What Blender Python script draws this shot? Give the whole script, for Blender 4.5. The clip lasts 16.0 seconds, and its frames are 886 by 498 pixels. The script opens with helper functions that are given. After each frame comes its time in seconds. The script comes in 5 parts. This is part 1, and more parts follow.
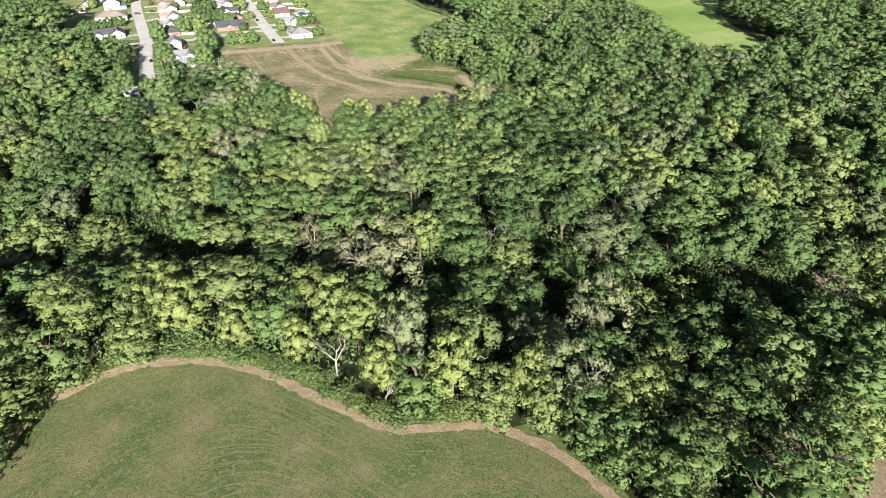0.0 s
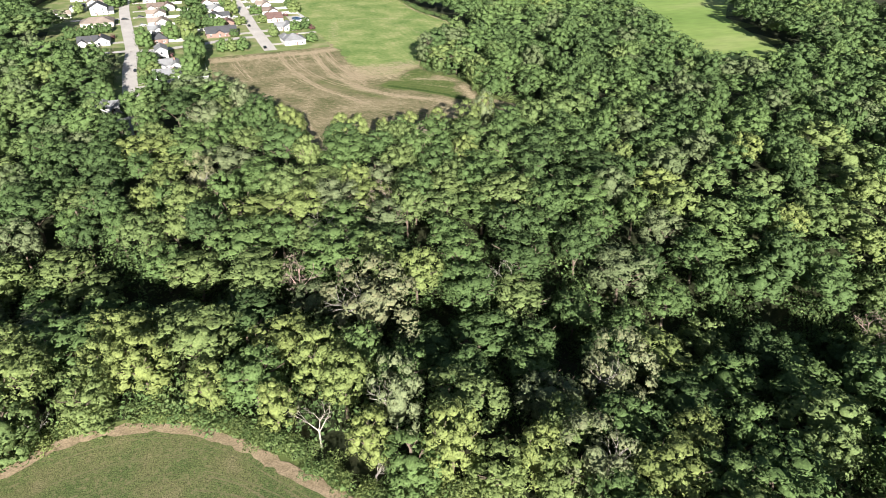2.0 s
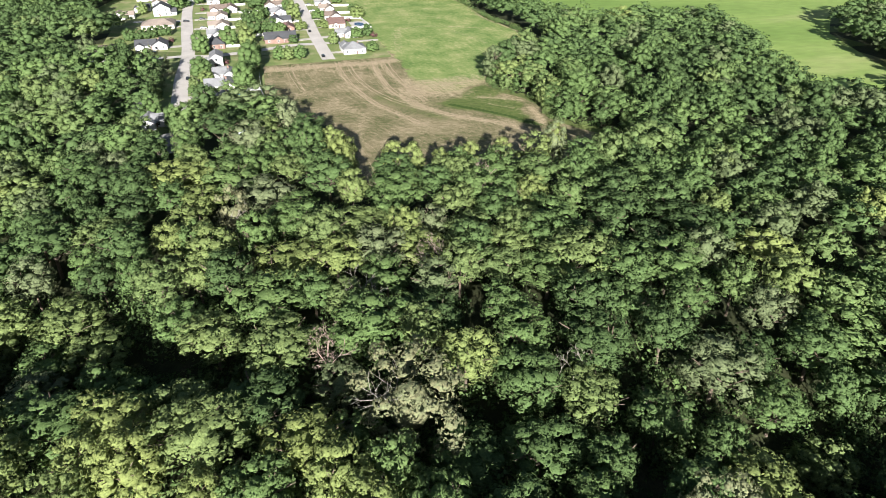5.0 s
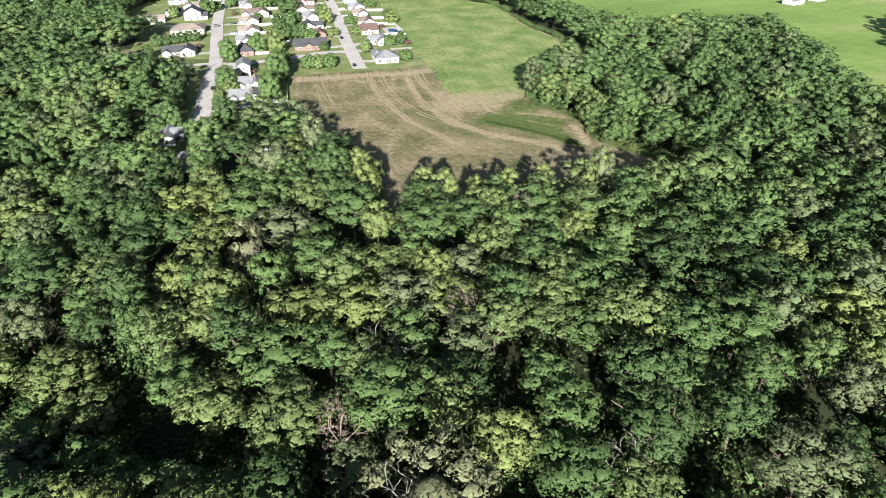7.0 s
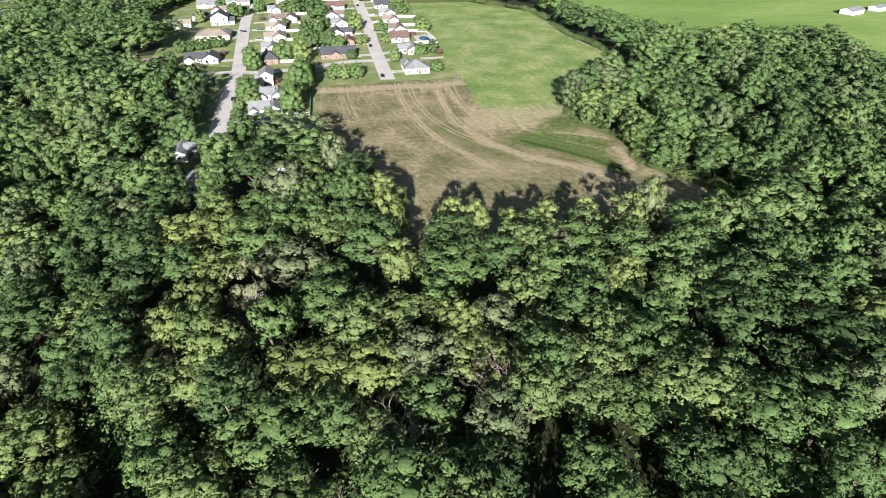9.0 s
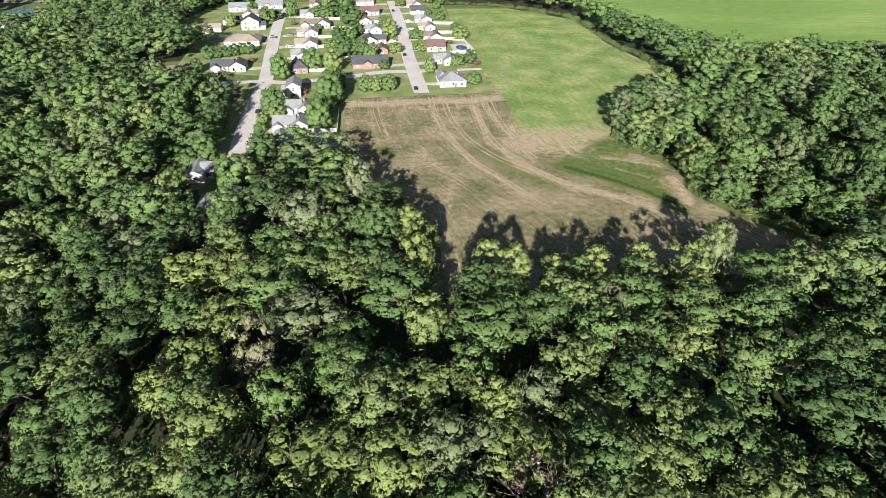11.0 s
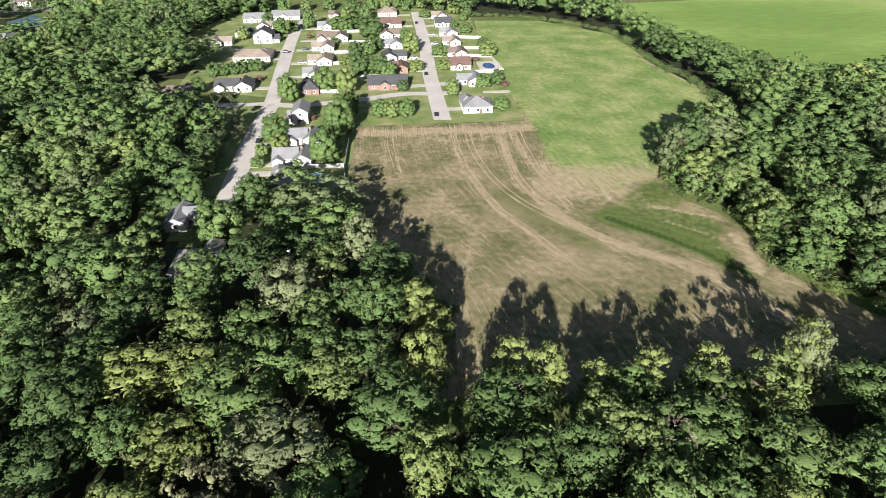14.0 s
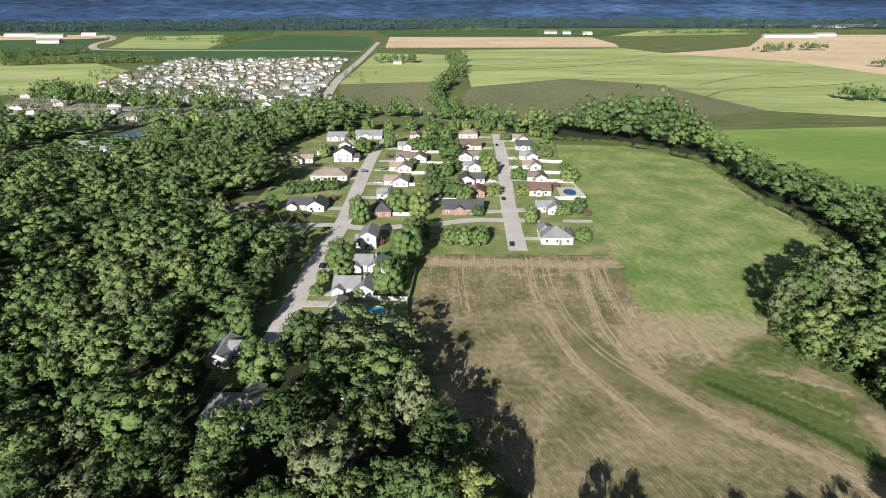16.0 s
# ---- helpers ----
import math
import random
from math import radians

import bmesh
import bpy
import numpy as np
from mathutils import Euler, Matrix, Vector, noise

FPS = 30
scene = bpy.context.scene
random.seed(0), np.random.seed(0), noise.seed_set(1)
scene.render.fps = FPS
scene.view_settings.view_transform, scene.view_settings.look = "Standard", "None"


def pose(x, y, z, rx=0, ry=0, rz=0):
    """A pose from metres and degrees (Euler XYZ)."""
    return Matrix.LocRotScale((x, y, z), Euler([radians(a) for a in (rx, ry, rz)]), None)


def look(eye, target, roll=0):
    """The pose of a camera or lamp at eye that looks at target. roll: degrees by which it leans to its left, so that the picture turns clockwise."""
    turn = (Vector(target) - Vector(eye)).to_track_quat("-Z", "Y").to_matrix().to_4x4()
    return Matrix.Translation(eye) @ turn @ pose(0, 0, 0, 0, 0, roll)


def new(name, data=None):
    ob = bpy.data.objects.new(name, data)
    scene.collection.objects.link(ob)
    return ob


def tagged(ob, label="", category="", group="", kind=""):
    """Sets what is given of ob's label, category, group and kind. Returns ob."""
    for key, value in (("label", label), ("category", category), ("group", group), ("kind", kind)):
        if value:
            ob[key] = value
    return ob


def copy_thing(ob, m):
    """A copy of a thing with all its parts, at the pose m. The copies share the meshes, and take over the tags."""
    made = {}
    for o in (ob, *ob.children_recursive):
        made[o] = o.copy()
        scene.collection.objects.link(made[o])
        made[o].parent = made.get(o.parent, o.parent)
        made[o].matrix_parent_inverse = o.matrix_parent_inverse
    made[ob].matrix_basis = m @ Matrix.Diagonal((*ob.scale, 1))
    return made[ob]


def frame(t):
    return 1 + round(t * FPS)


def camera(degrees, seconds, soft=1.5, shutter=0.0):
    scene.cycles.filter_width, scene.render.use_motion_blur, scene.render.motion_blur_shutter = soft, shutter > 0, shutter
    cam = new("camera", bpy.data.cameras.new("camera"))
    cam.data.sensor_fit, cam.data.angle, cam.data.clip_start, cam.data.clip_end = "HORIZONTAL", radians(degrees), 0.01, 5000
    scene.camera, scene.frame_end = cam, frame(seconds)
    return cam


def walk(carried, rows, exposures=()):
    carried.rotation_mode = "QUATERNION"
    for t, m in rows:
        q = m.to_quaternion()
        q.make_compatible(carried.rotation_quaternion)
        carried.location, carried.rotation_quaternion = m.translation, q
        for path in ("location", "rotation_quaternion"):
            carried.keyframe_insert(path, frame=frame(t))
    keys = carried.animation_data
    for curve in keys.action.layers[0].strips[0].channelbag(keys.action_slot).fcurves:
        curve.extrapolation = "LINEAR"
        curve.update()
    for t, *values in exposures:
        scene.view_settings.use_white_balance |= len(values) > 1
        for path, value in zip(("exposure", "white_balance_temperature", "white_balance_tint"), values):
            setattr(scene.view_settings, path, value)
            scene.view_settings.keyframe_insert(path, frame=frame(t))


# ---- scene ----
cam = camera(69.02, 16.0, soft=0.65)


def view(x, y, z, yaw, pitch, roll):
    """Pose of the flying camera: yaw to the left from +y, pitch up, roll."""
    return pose(x, y, z, 0, 0, yaw) @ pose(0, 0, 0, 90 + pitch) @ pose(0, 0, 0, 0, 0, roll)


# seconds, x, y, z, yaw, pitch, roll
FLIGHT = [
    (0.0, 0.00, 0.00, 98.85, -23.117, -30.776, 0.374),
    (0.5, 2.11, 4.95, 98.67, -23.114, -30.766, 0.320),
    (1.0, 4.30, 9.85, 98.59, -23.081, -30.795, 0.260),
    (1.5, 6.57, 14.78, 98.51, -23.040, -30.832, 0.165),
    (2.0, 8.84, 19.59, 98.57, -23.018, -30.872, 0.119),
    (2.5, 10.85, 24.75, 98.69, -23.061, -30.909, 0.143),
    (3.0, 12.86, 29.82, 98.51, -22.263, -30.894, 0.186),
    (3.5, 15.18, 34.69, 98.45, -20.918, -30.910, 0.142),
    (4.0, 17.34, 39.65, 98.45, -19.556, -30.898, 0.192),
    (6.5, 25.31, 67.33, 99.14, -14.519, -31.130, -0.146),
    (7.0, 26.86, 72.79, 98.57, -13.927, -31.035, -0.123),
    (7.5, 28.47, 78.16, 97.92, -13.259, -30.921, -0.087),
    (8.0, 29.63, 83.91, 97.53, -12.685, -30.882, -0.027),
    (8.5, 30.75, 89.79, 97.15, -12.010, -30.826, -0.125),
    (9.0, 32.10, 95.48, 96.91, -11.060, -30.800, -0.145),
    (11.5, 36.34, 125.90, 96.50, -7.323, -30.728, -0.033),
    (12.0, 37.53, 132.17, 96.47, -6.574, -30.707, -0.106),
    (12.5, 38.72, 138.64, 96.49, -5.837, -30.691, -0.106),
    (13.0, 40.03, 145.03, 96.30, -5.714, -30.644, -0.184),
    (13.5, 41.42, 151.31, 95.83, -5.675, -30.560, -0.126),
    (14.0, 42.66, 157.84, 95.37, -5.405, -30.469, -0.160),
    (14.5, 43.89, 164.16, 95.33, -4.126, -30.405, -0.280),
    (15.0, 44.99, 170.74, 95.34, -0.813, -28.833, -0.160),
    (15.5, 45.45, 177.20, 95.36, 1.743, -25.162, -0.133),
    (16.0, 45.50, 183.33, 95.00, 1.828, -20.853, -0.208),
]
walk(cam, [(row[0], view(*row[1:])) for row in FLIGHT],
     [(0.0, 1.54, 6500, 10), (3.5, 1.51, 6560, 10), (6.5, 1.45, 6220, 10), (9.0, 1.40, 6220, 10), (12.0, 1.36, 6460, 10), (14.6, 1.32, 6500, 10), (16.0, 1.00, 6480, 10)])

# ---- light ----
SUN_AZIMUTH, SUN_ELEVATION = 193.0, 19.0  # degrees clockwise from +y, and above the horizon
world = bpy.data.worlds.new("sky")
scene.world = world
world.use_nodes = True
sky = world.node_tree.nodes.new("ShaderNodeTexSky")
sky.sky_type, sky.sun_disc = "NISHITA", False
sky.sun_elevation, sky.sun_rotation = radians(SUN_ELEVATION), radians(SUN_AZIMUTH)
background = world.node_tree.nodes["Background"]
background.inputs["Strength"].default_value = 0.030
world.node_tree.links.new(sky.outputs["Color"], background.inputs["Color"])
sun = new("sun", bpy.data.lights.new("sun", "SUN"))
sun.data.energy, sun.data.angle, sun.data.color = 5.0, radians(0.53), (1.0, 0.95, 0.885)
toward = Vector((math.sin(radians(SUN_AZIMUTH)) * math.cos(radians(SUN_ELEVATION)),
                 math.cos(radians(SUN_AZIMUTH)) * math.cos(radians(SUN_ELEVATION)), math.sin(radians(SUN_ELEVATION))))
sun.matrix_world = look(toward * 400 + Vector((0, 200, 0)), (0, 200, 0))

# ---- materials ----
def blank(name, rough=0.9):
    m = bpy.data.materials.new(name)
    m.use_nodes = True
    bsdf = m.node_tree.nodes["Principled BSDF"]
    bsdf.inputs["Roughness"].default_value = rough
    bsdf.inputs["Specular IOR Level"].default_value = 0.25
    return m, m.node_tree.nodes, m.node_tree.links, bsdf


def ramp_node(nodes, stops):
    r = nodes.new("ShaderNodeValToRGB")
    while len(r.color_ramp.elements) < len(stops):
        r.color_ramp.elements.new(0.5)
    for e, (p, c) in zip(r.color_ramp.elements, stops):
        e.position, e.color = p, (*c, 1)
    return r


def noise_node(nodes, links, scale, detail=4, coord=None, stretch=None, turn=0.0):
    n = nodes.new("ShaderNodeTexNoise")
    n.inputs["Scale"].default_value, n.inputs["Detail"].default_value = scale, detail
    if coord is None:
        coord = nodes.new("ShaderNodeNewGeometry").outputs["Position"]
    if stretch:
        mp = nodes.new("ShaderNodeMapping")
        mp.inputs["Scale"].default_value, mp.inputs["Rotation"].default_value = stretch, (0, 0, radians(turn))
        links.new(coord, mp.inputs["Vector"])
        coord = mp.outputs["Vector"]
    links.new(coord, n.inputs["Vector"])
    return n


def mix_node(nodes, links, kind, fac, a, b):
    m = nodes.new("ShaderNodeMix")
    m.data_type, m.blend_type = "RGBA", kind
    for value, socket in ((fac, m.inputs[0]), (a, m.inputs[6]), (b, m.inputs[7])):
        if hasattr(value, "is_output"):
            links.new(value, socket)
        elif isinstance(value, tuple):
            socket.default_value = (*value, 1)
        else:
            socket.default_value = value
    return m.outputs[2]


def surface(name, stops, scale, fine=None, fine_scale=8.0, fine_amount=0.35, rough=0.9, bump=0.3, bump_scale=6.0,
            stretch=None, turn=0.0, metal=0.0, random_amount=0.0):
    """A worn surface: broad stains from a colour ramp, fine grain over them, and relief."""
    m, nodes, links, bsdf = blank(name, rough)
    broad = noise_node(nodes, links, scale, 5, stretch=stretch, turn=turn)
    colour = ramp_node(nodes, stops)
    links.new(broad.outputs["Fac"], colour.inputs["Fac"])
    out = colour.outputs["Color"]
    grain = noise_node(nodes, links, fine_scale, 5, stretch=stretch, turn=turn)
    lo, hi = 1 - fine_amount, 1 + fine_amount
    shade = ramp_node(nodes, [(0.3, (lo, lo, lo)), (0.7, (hi, hi, hi))])
    links.new(grain.outputs["Fac"], shade.inputs["Fac"])
    out = mix_node(nodes, links, "MULTIPLY", 1.0, out, shade.outputs["Color"])
    if fine:
        spots = noise_node(nodes, links, fine_scale * 0.35, 6)
        mask = ramp_node(nodes, [(0.52, (0, 0, 0)), (0.68, (1, 1, 1))])
        links.new(spots.outputs["Fac"], mask.inputs["Fac"])
        out = mix_node(nodes, links, "MIX", mask.outputs["Color"], out, fine)
    if random_amount:
        info = nodes.new("ShaderNodeObjectInfo")
        lo, hi = 1 - random_amount, 1 + random_amount
        vary = ramp_node(nodes, [(0, (lo, lo, lo)), (1, (hi, hi, hi))])
        links.new(info.outputs["Random"], vary.inputs["Fac"])
        out = mix_node(nodes, links, "MULTIPLY", 1.0, out, vary.outputs["Color"])
    links.new(out, bsdf.inputs["Base Color"])
    bsdf.inputs["Metallic"].default_value = metal
    if bump:
        relief = noise_node(nodes, links, bump_scale, 4)
        b = nodes.new("ShaderNodeBump")
        b.inputs["Strength"].default_value, b.inputs["Distance"].default_value = bump, 0.15
        links.new(relief.outputs["Fac"], b.inputs["Height"])
        links.new(b.outputs["Normal"], bsdf.inputs["Normal"])
    return m


def leaf_material(name):
    """Leaves: the tint of each tree picks its green, and every leaf varies a little."""
    m, nodes, links, bsdf = blank(name, 0.7)
    bsdf.inputs["Specular IOR Level"].default_value = 0.08
    tint = nodes.new("ShaderNodeAttribute")
    tint.attribute_name = "tint"
    geo = nodes.new("ShaderNodeNewGeometry")
    info = nodes.new("ShaderNodeObjectInfo")
    add = nodes.new("ShaderNodeMath")
    add.operation = "MULTIPLY_ADD"
    links.new(geo.outputs["Random Per Island"], add.inputs[0])
    add.inputs[1].default_value = 0.05
    links.new(tint.outputs["Fac"], add.inputs[2])
    more = nodes.new("ShaderNodeMath")
    more.operation = "MULTIPLY_ADD"
    links.new(info.outputs["Random"], more.inputs[0])
    more.inputs[1].default_value = 0.08
    links.new(add.outputs[0], more.inputs[2])
    greens = ramp_node(nodes, [(0.04, (0.053, 0.086, 0.033)), (0.17, (0.075, 0.121, 0.044)), (0.28, (0.097, 0.152, 0.052)), (0.38, (0.117, 0.161, 0.061)),
                               (0.46, (0.143, 0.187, 0.065)), (0.55, (0.174, 0.211, 0.069)), (0.64, (0.103, 0.139, 0.059)), (0.74, (0.101, 0.132, 0.062)), (0.84, (0.154, 0.183, 0.095)),
                               (0.94, (0.176, 0.154, 0.088)), (1.0, (0.143, 0.077, 0.073))])
    links.new(more.outputs[0], greens.inputs["Fac"])
    speckle = noise_node(nodes, links, 2.6, 3)
    mottle = ramp_node(nodes, [(0.34, (0.80, 0.80, 0.84)), (0.66, (1.36, 1.36, 1.36))])
    links.new(speckle.outputs["Fac"], mottle.inputs["Fac"])
    green = mix_node(nodes, links, "MULTIPLY", 1.0, greens.outputs["Color"], mottle.outputs["Color"])
    relief = nodes.new("ShaderNodeBump")
    relief.inputs["Strength"].default_value, relief.inputs["Distance"].default_value = 0.55, 0.25
    links.new(speckle.outputs["Fac"], relief.inputs["Height"])
    links.new(relief.outputs["Normal"], bsdf.inputs["Normal"])
    links.new(green, bsdf.inputs["Base Color"])
    thin = nodes.new("ShaderNodeBsdfTranslucent")
    links.new(green, thin.inputs["Color"])
    blend = nodes.new("ShaderNodeMixShader")
    blend.inputs[0].default_value = 0.13
    links.new(bsdf.outputs[0], blend.inputs[1])
    links.new(thin.outputs[0], blend.inputs[2])
    links.new(blend.outputs[0], nodes["Material Output"].inputs["Surface"])
    return m


LEAF = leaf_material("leaves")
BARK = surface("bark", [(0.3, (0.10, 0.075, 0.055)), (0.7, (0.17, 0.14, 0.11))], 1.5, fine_scale=9)
PALE_BARK = surface("pale_bark", [(0.3, (0.24, 0.215, 0.18)), (0.7, (0.38, 0.36, 0.32))], 0.8, fine_scale=6)
DEAD_BARK = surface("dead_bark", [(0.3, (0.22, 0.17, 0.14)), (0.7, (0.34, 0.27, 0.23))], 0.8, fine_scale=6)
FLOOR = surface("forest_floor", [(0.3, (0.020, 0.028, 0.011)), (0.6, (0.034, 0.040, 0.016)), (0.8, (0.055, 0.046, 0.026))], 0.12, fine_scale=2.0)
LAWN = surface("lawn", [(0.3, (0.130, 0.195, 0.058)), (0.5, (0.195, 0.240, 0.086)), (0.7, (0.32, 0.30, 0.165))], 0.10, fine_scale=1.4, fine_amount=0.25)
ASPHALT = surface("worn_concrete_road", [(0.3, (0.46, 0.430, 0.405)), (0.7, (0.57, 0.535, 0.505))], 0.10, fine_scale=1.5, fine_amount=0.12, bump=0.1)
CONCRETE = surface("concrete", [(0.3, (0.43, 0.41, 0.37)), (0.7, (0.55, 0.52, 0.47))], 0.3, fine_scale=3, fine_amount=0.1, bump=0.1)
FAR_ROAD = surface("pale_road", [(0.3, (0.42, 0.40, 0.35)), (0.7, (0.52, 0.49, 0.44))], 0.05, fine_scale=1, fine_amount=0.1, bump=0)
GRASS = surface("rough_grass", [(0.3, (0.085, 0.125, 0.035)), (0.55, (0.125, 0.155, 0.050)), (0.75, (0.185, 0.180, 0.085))], 0.03, fine_scale=0.8, fine_amount=0.3)

import mathutils


# ---- shared building helpers ----
def ob_from(name, bm, material, parent=None):
    me = bpy.data.meshes.new(name)
    bm.to_mesh(me)
    bm.free()
    for m in material if isinstance(material, (list, tuple)) else [material]:
        me.materials.append(m)
    ob = new(name, me)
    if parent is not None:
        ob.parent = parent
    return ob


def part(name, bm, material, parent, label=""):
    return tagged(ob_from(name, bm, material, parent), label)


def inside(x, y, poly):
    """Which of the points lie in a polygon."""
    x, y = np.asarray(x, float), np.asarray(y, float)
    hit = np.zeros(x.shape, bool)
    for (ax, ay), (bx, by) in zip(poly, poly[1:] + poly[:1]):
        if ay == by:
            continue
        hit ^= ((ay > y) != (by > y)) & (x < (bx - ax) * (y - ay) / (by - ay) + ax)
    return hit


def away(x, y, line):
    """Distance from points to a polyline."""
    x, y = np.asarray(x, float), np.asarray(y, float)
    best = np.full(x.shape, 1e9)
    for (ax, ay), (bx, by) in zip(line, line[1:]):
        k = np.clip(((x - ax) * (bx - ax) + (y - ay) * (by - ay)) / ((bx - ax) ** 2 + (by - ay) ** 2), 0, 1)
        best = np.minimum(best, np.hypot(x - ax - k * (bx - ax), y - ay - k * (by - ay)))
    return best


def smooth(a, b, v):
    k = np.clip((np.asarray(v, float) - a) / (b - a), 0, 1)
    return k * k * (3 - 2 * k)


# ---- the lie of the land ----
STREAM = [(-160, 222), (-60, 190), (-34, 181), (-19, 176), (3, 165), (17, 153), (34, 146), (54, 137), (78, 134), (94, 124),
          (112, 108), (128, 110), (145, 101), (155, 86), (172, 70), (240, 30), (320, -40)]
WEST_VALE = [(-34, 181), (-60, 230), (-62, 262), (-62, 300), (-76, 332), (-105, 410), (-130, 480)]
EAST_VALE = [(110, 104), (165, 82), (300, 60)]
FIELD_EDGE = [(-150, -60), (-70, 40), (-48, 106), (-44, 121), (-41, 128), (-34, 131), (-26, 134), (-13, 133), (-2, 128), (7, 120), (13, 112), (20, 103),
              (27, 94), (33, 91), (43, 88), (49, 85), (57, 75), (61, 61), (64, 40), (70, 0), (80, -100)]

WOODS = FIELD_EDGE[2:19] + [(75, 40), (98, 44), (128, 51), (200, 42), (300, 26), (600, 40), (600, 430), (440, 438), (400, 398), (372, 338), (350, 288), (298, 264),
         (275, 287), (300, 345), (334, 420), (332, 448), (300, 459), (262, 450), (238, 494), (223, 534), (213, 591), (220, 700), (185, 735), (130, 715),
         (85, 722), (72, 694), (112, 664), (158, 641), (194, 592), (194, 515), (201, 468), (196, 432), (187, 416), (166, 404), (151, 387), (143, 366), (139, 349),
         (145, 341), (151, 331), (151, 320), (148, 302), (154, 292), (164, 278), (174, 264), (160, 252), (104, 251), (50, 254), (52, 275), (54, 290), (43, 312), (33, 330),
         (25, 346), (6, 352), (-6, 344), (-17, 330), (-28, 352), (-22, 372), (-20, 400), (-26, 432), (-38, 452), (-76, 458), (-84, 472), (-80, 488), (-58, 497), (-52, 512), (-50, 535),
         (-54, 552), (-76, 562), (-84, 600), (-74, 640), (-70, 668), (-46, 690), (-44, 730), (-60, 760), (-84, 795), (-125, 770), (-150, 705), (-250, 700), (-330, 715), (-420, 750), (-700, 700),
         (-420, 400), (-260, 150), (-200, 80), (-120, 20)]


def height(x, y):
    """The ground's height: level fields, a wooded stream bed and two shallow vales."""
    z = -2.5 * (1 - smooth(125, 165, y))
    z = z - 4.2 * np.exp(-(away(x, y, STREAM) / 13) ** 2)
    z = z - 7.0 * np.exp(-(away(x, y, WEST_VALE) / 24) ** 2)
    z = z - 8.5 * np.exp(-(away(x, y, EAST_VALE) / 38) ** 2)
    return z


def ground_mesh():
    xs = np.unique(np.r_[np.linspace(-4950, -400, 40), np.arange(-400, -160, 20), np.arange(-160, 320, 4), np.arange(320, 620, 20), np.linspace(620, 4950, 40)])
    ys = np.unique(np.r_[np.linspace(-1500, -100, 20), np.arange(-100, 20, 12), np.arange(20, 480, 4), np.arange(480, 900, 30), np.linspace(900, 4950, 45)])
    gx, gy = np.meshgrid(xs, ys)
    verts = np.stack([gx, gy, height(gx, gy)], -1).reshape(-1, 3)
    n, m = len(xs), len(ys)
    i = (np.arange(m - 1)[:, None] * n + np.arange(n - 1)).ravel()
    faces = np.stack([i, i + 1, i + n + 1, i + n], -1)
    me = bpy.data.meshes.new("ground")
    me.from_pydata(verts.tolist(), [], faces.tolist())
    me.materials.append(GRASS)
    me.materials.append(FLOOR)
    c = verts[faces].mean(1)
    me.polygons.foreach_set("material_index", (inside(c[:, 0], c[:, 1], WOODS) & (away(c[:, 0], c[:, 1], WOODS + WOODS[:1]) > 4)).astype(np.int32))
    return tagged(new("ground", me), "rough grass, with dark leaf litter under the trees", "ground", kind="structure")


ground_mesh()


def patch(name, poly, material, lift, label, category, kind="structure", step=0):
    """A sheet of land over the ground, cut to follow its height."""
    bm = bmesh.new()
    corners = [bm.verts.new((x, y, 0)) for x, y in poly]
    for tri in mathutils.geometry.tessellate_polygon([[Vector((x, y, 0)) for x, y in poly]]):
        bm.faces.new([corners[k] for k in tri])
    if step:
        for axis in (0, 1):
            lo, hi = min(p[axis] for p in poly), max(p[axis] for p in poly)
            for v in np.arange(math.ceil(lo / step) * step, hi, step):
                co, no = [0, 0, 0], [0, 0, 0]
                co[axis], no[axis] = v, 1
                bmesh.ops.bisect_plane(bm, geom=bm.verts[:] + bm.edges[:] + bm.faces[:], plane_co=co, plane_no=no)
    for v in bm.verts:
        v.co.z = float(height(v.co.x, v.co.y)) + lift
    bmesh.ops.recalc_face_normals(bm, faces=bm.faces[:])
    if sum(f.normal.z for f in bm.faces) < 0:
        bmesh.ops.reverse_faces(bm, faces=bm.faces[:])
    return tagged(ob_from(name, bm, material), label, category, kind=kind)


def smooth_line(points, step=2.0):
    """A polyline rounded through its points (Catmull-Rom)."""
    p = [np.array(q, float) for q in points]
    p = [2 * p[0] - p[1]] + p + [2 * p[-1] - p[-2]]
    out = []
    for a, b, c, d in zip(p, p[1:], p[2:], p[3:]):
        n = max(1, int(np.linalg.norm(c - b) / step))
        for k in range(n):
            t = k / n
            out.append(0.5 * (2 * b + (c - a) * t + (2 * a - 5 * b + 4 * c - d) * t * t + (3 * b - a - 3 * c + d) * t ** 3))
    return [tuple(v) for v in out + [p[-2]]]


def ribbon_into(bm, points, width, lift, ragged=0.0, rng=None):
    prev = None
    for k, (x, y) in enumerate(points):
        ax, ay = points[max(k - 1, 0)]
        bx, by = points[min(k + 1, len(points) - 1)]
        l = math.hypot(bx - ax, by - ay) or 1
        nx, ny = -(by - ay) / l, (bx - ax) / l
        w = [width / 2 * (1 + (rng.uniform(-ragged, ragged) if rng else 0)) for _ in range(2)]
        a, b = (x + nx * w[0], y + ny * w[0]), (x - nx * w[1], y - ny * w[1])
        row = [bm.verts.new((*q, float(height(*q)) + lift)) for q in (b, a)]
        if prev:
            bm.faces.new((prev[0], row[0], row[1], prev[1]))
        prev = row


def ribbon(name, points, width, material, lift, label, category, kind="structure", ragged=0.0):
    bm = bmesh.new()
    ribbon_into(bm, points, width, lift, ragged, random.Random(len(points)))
    return tagged(ob_from(name, bm, material), label, category, kind=kind)

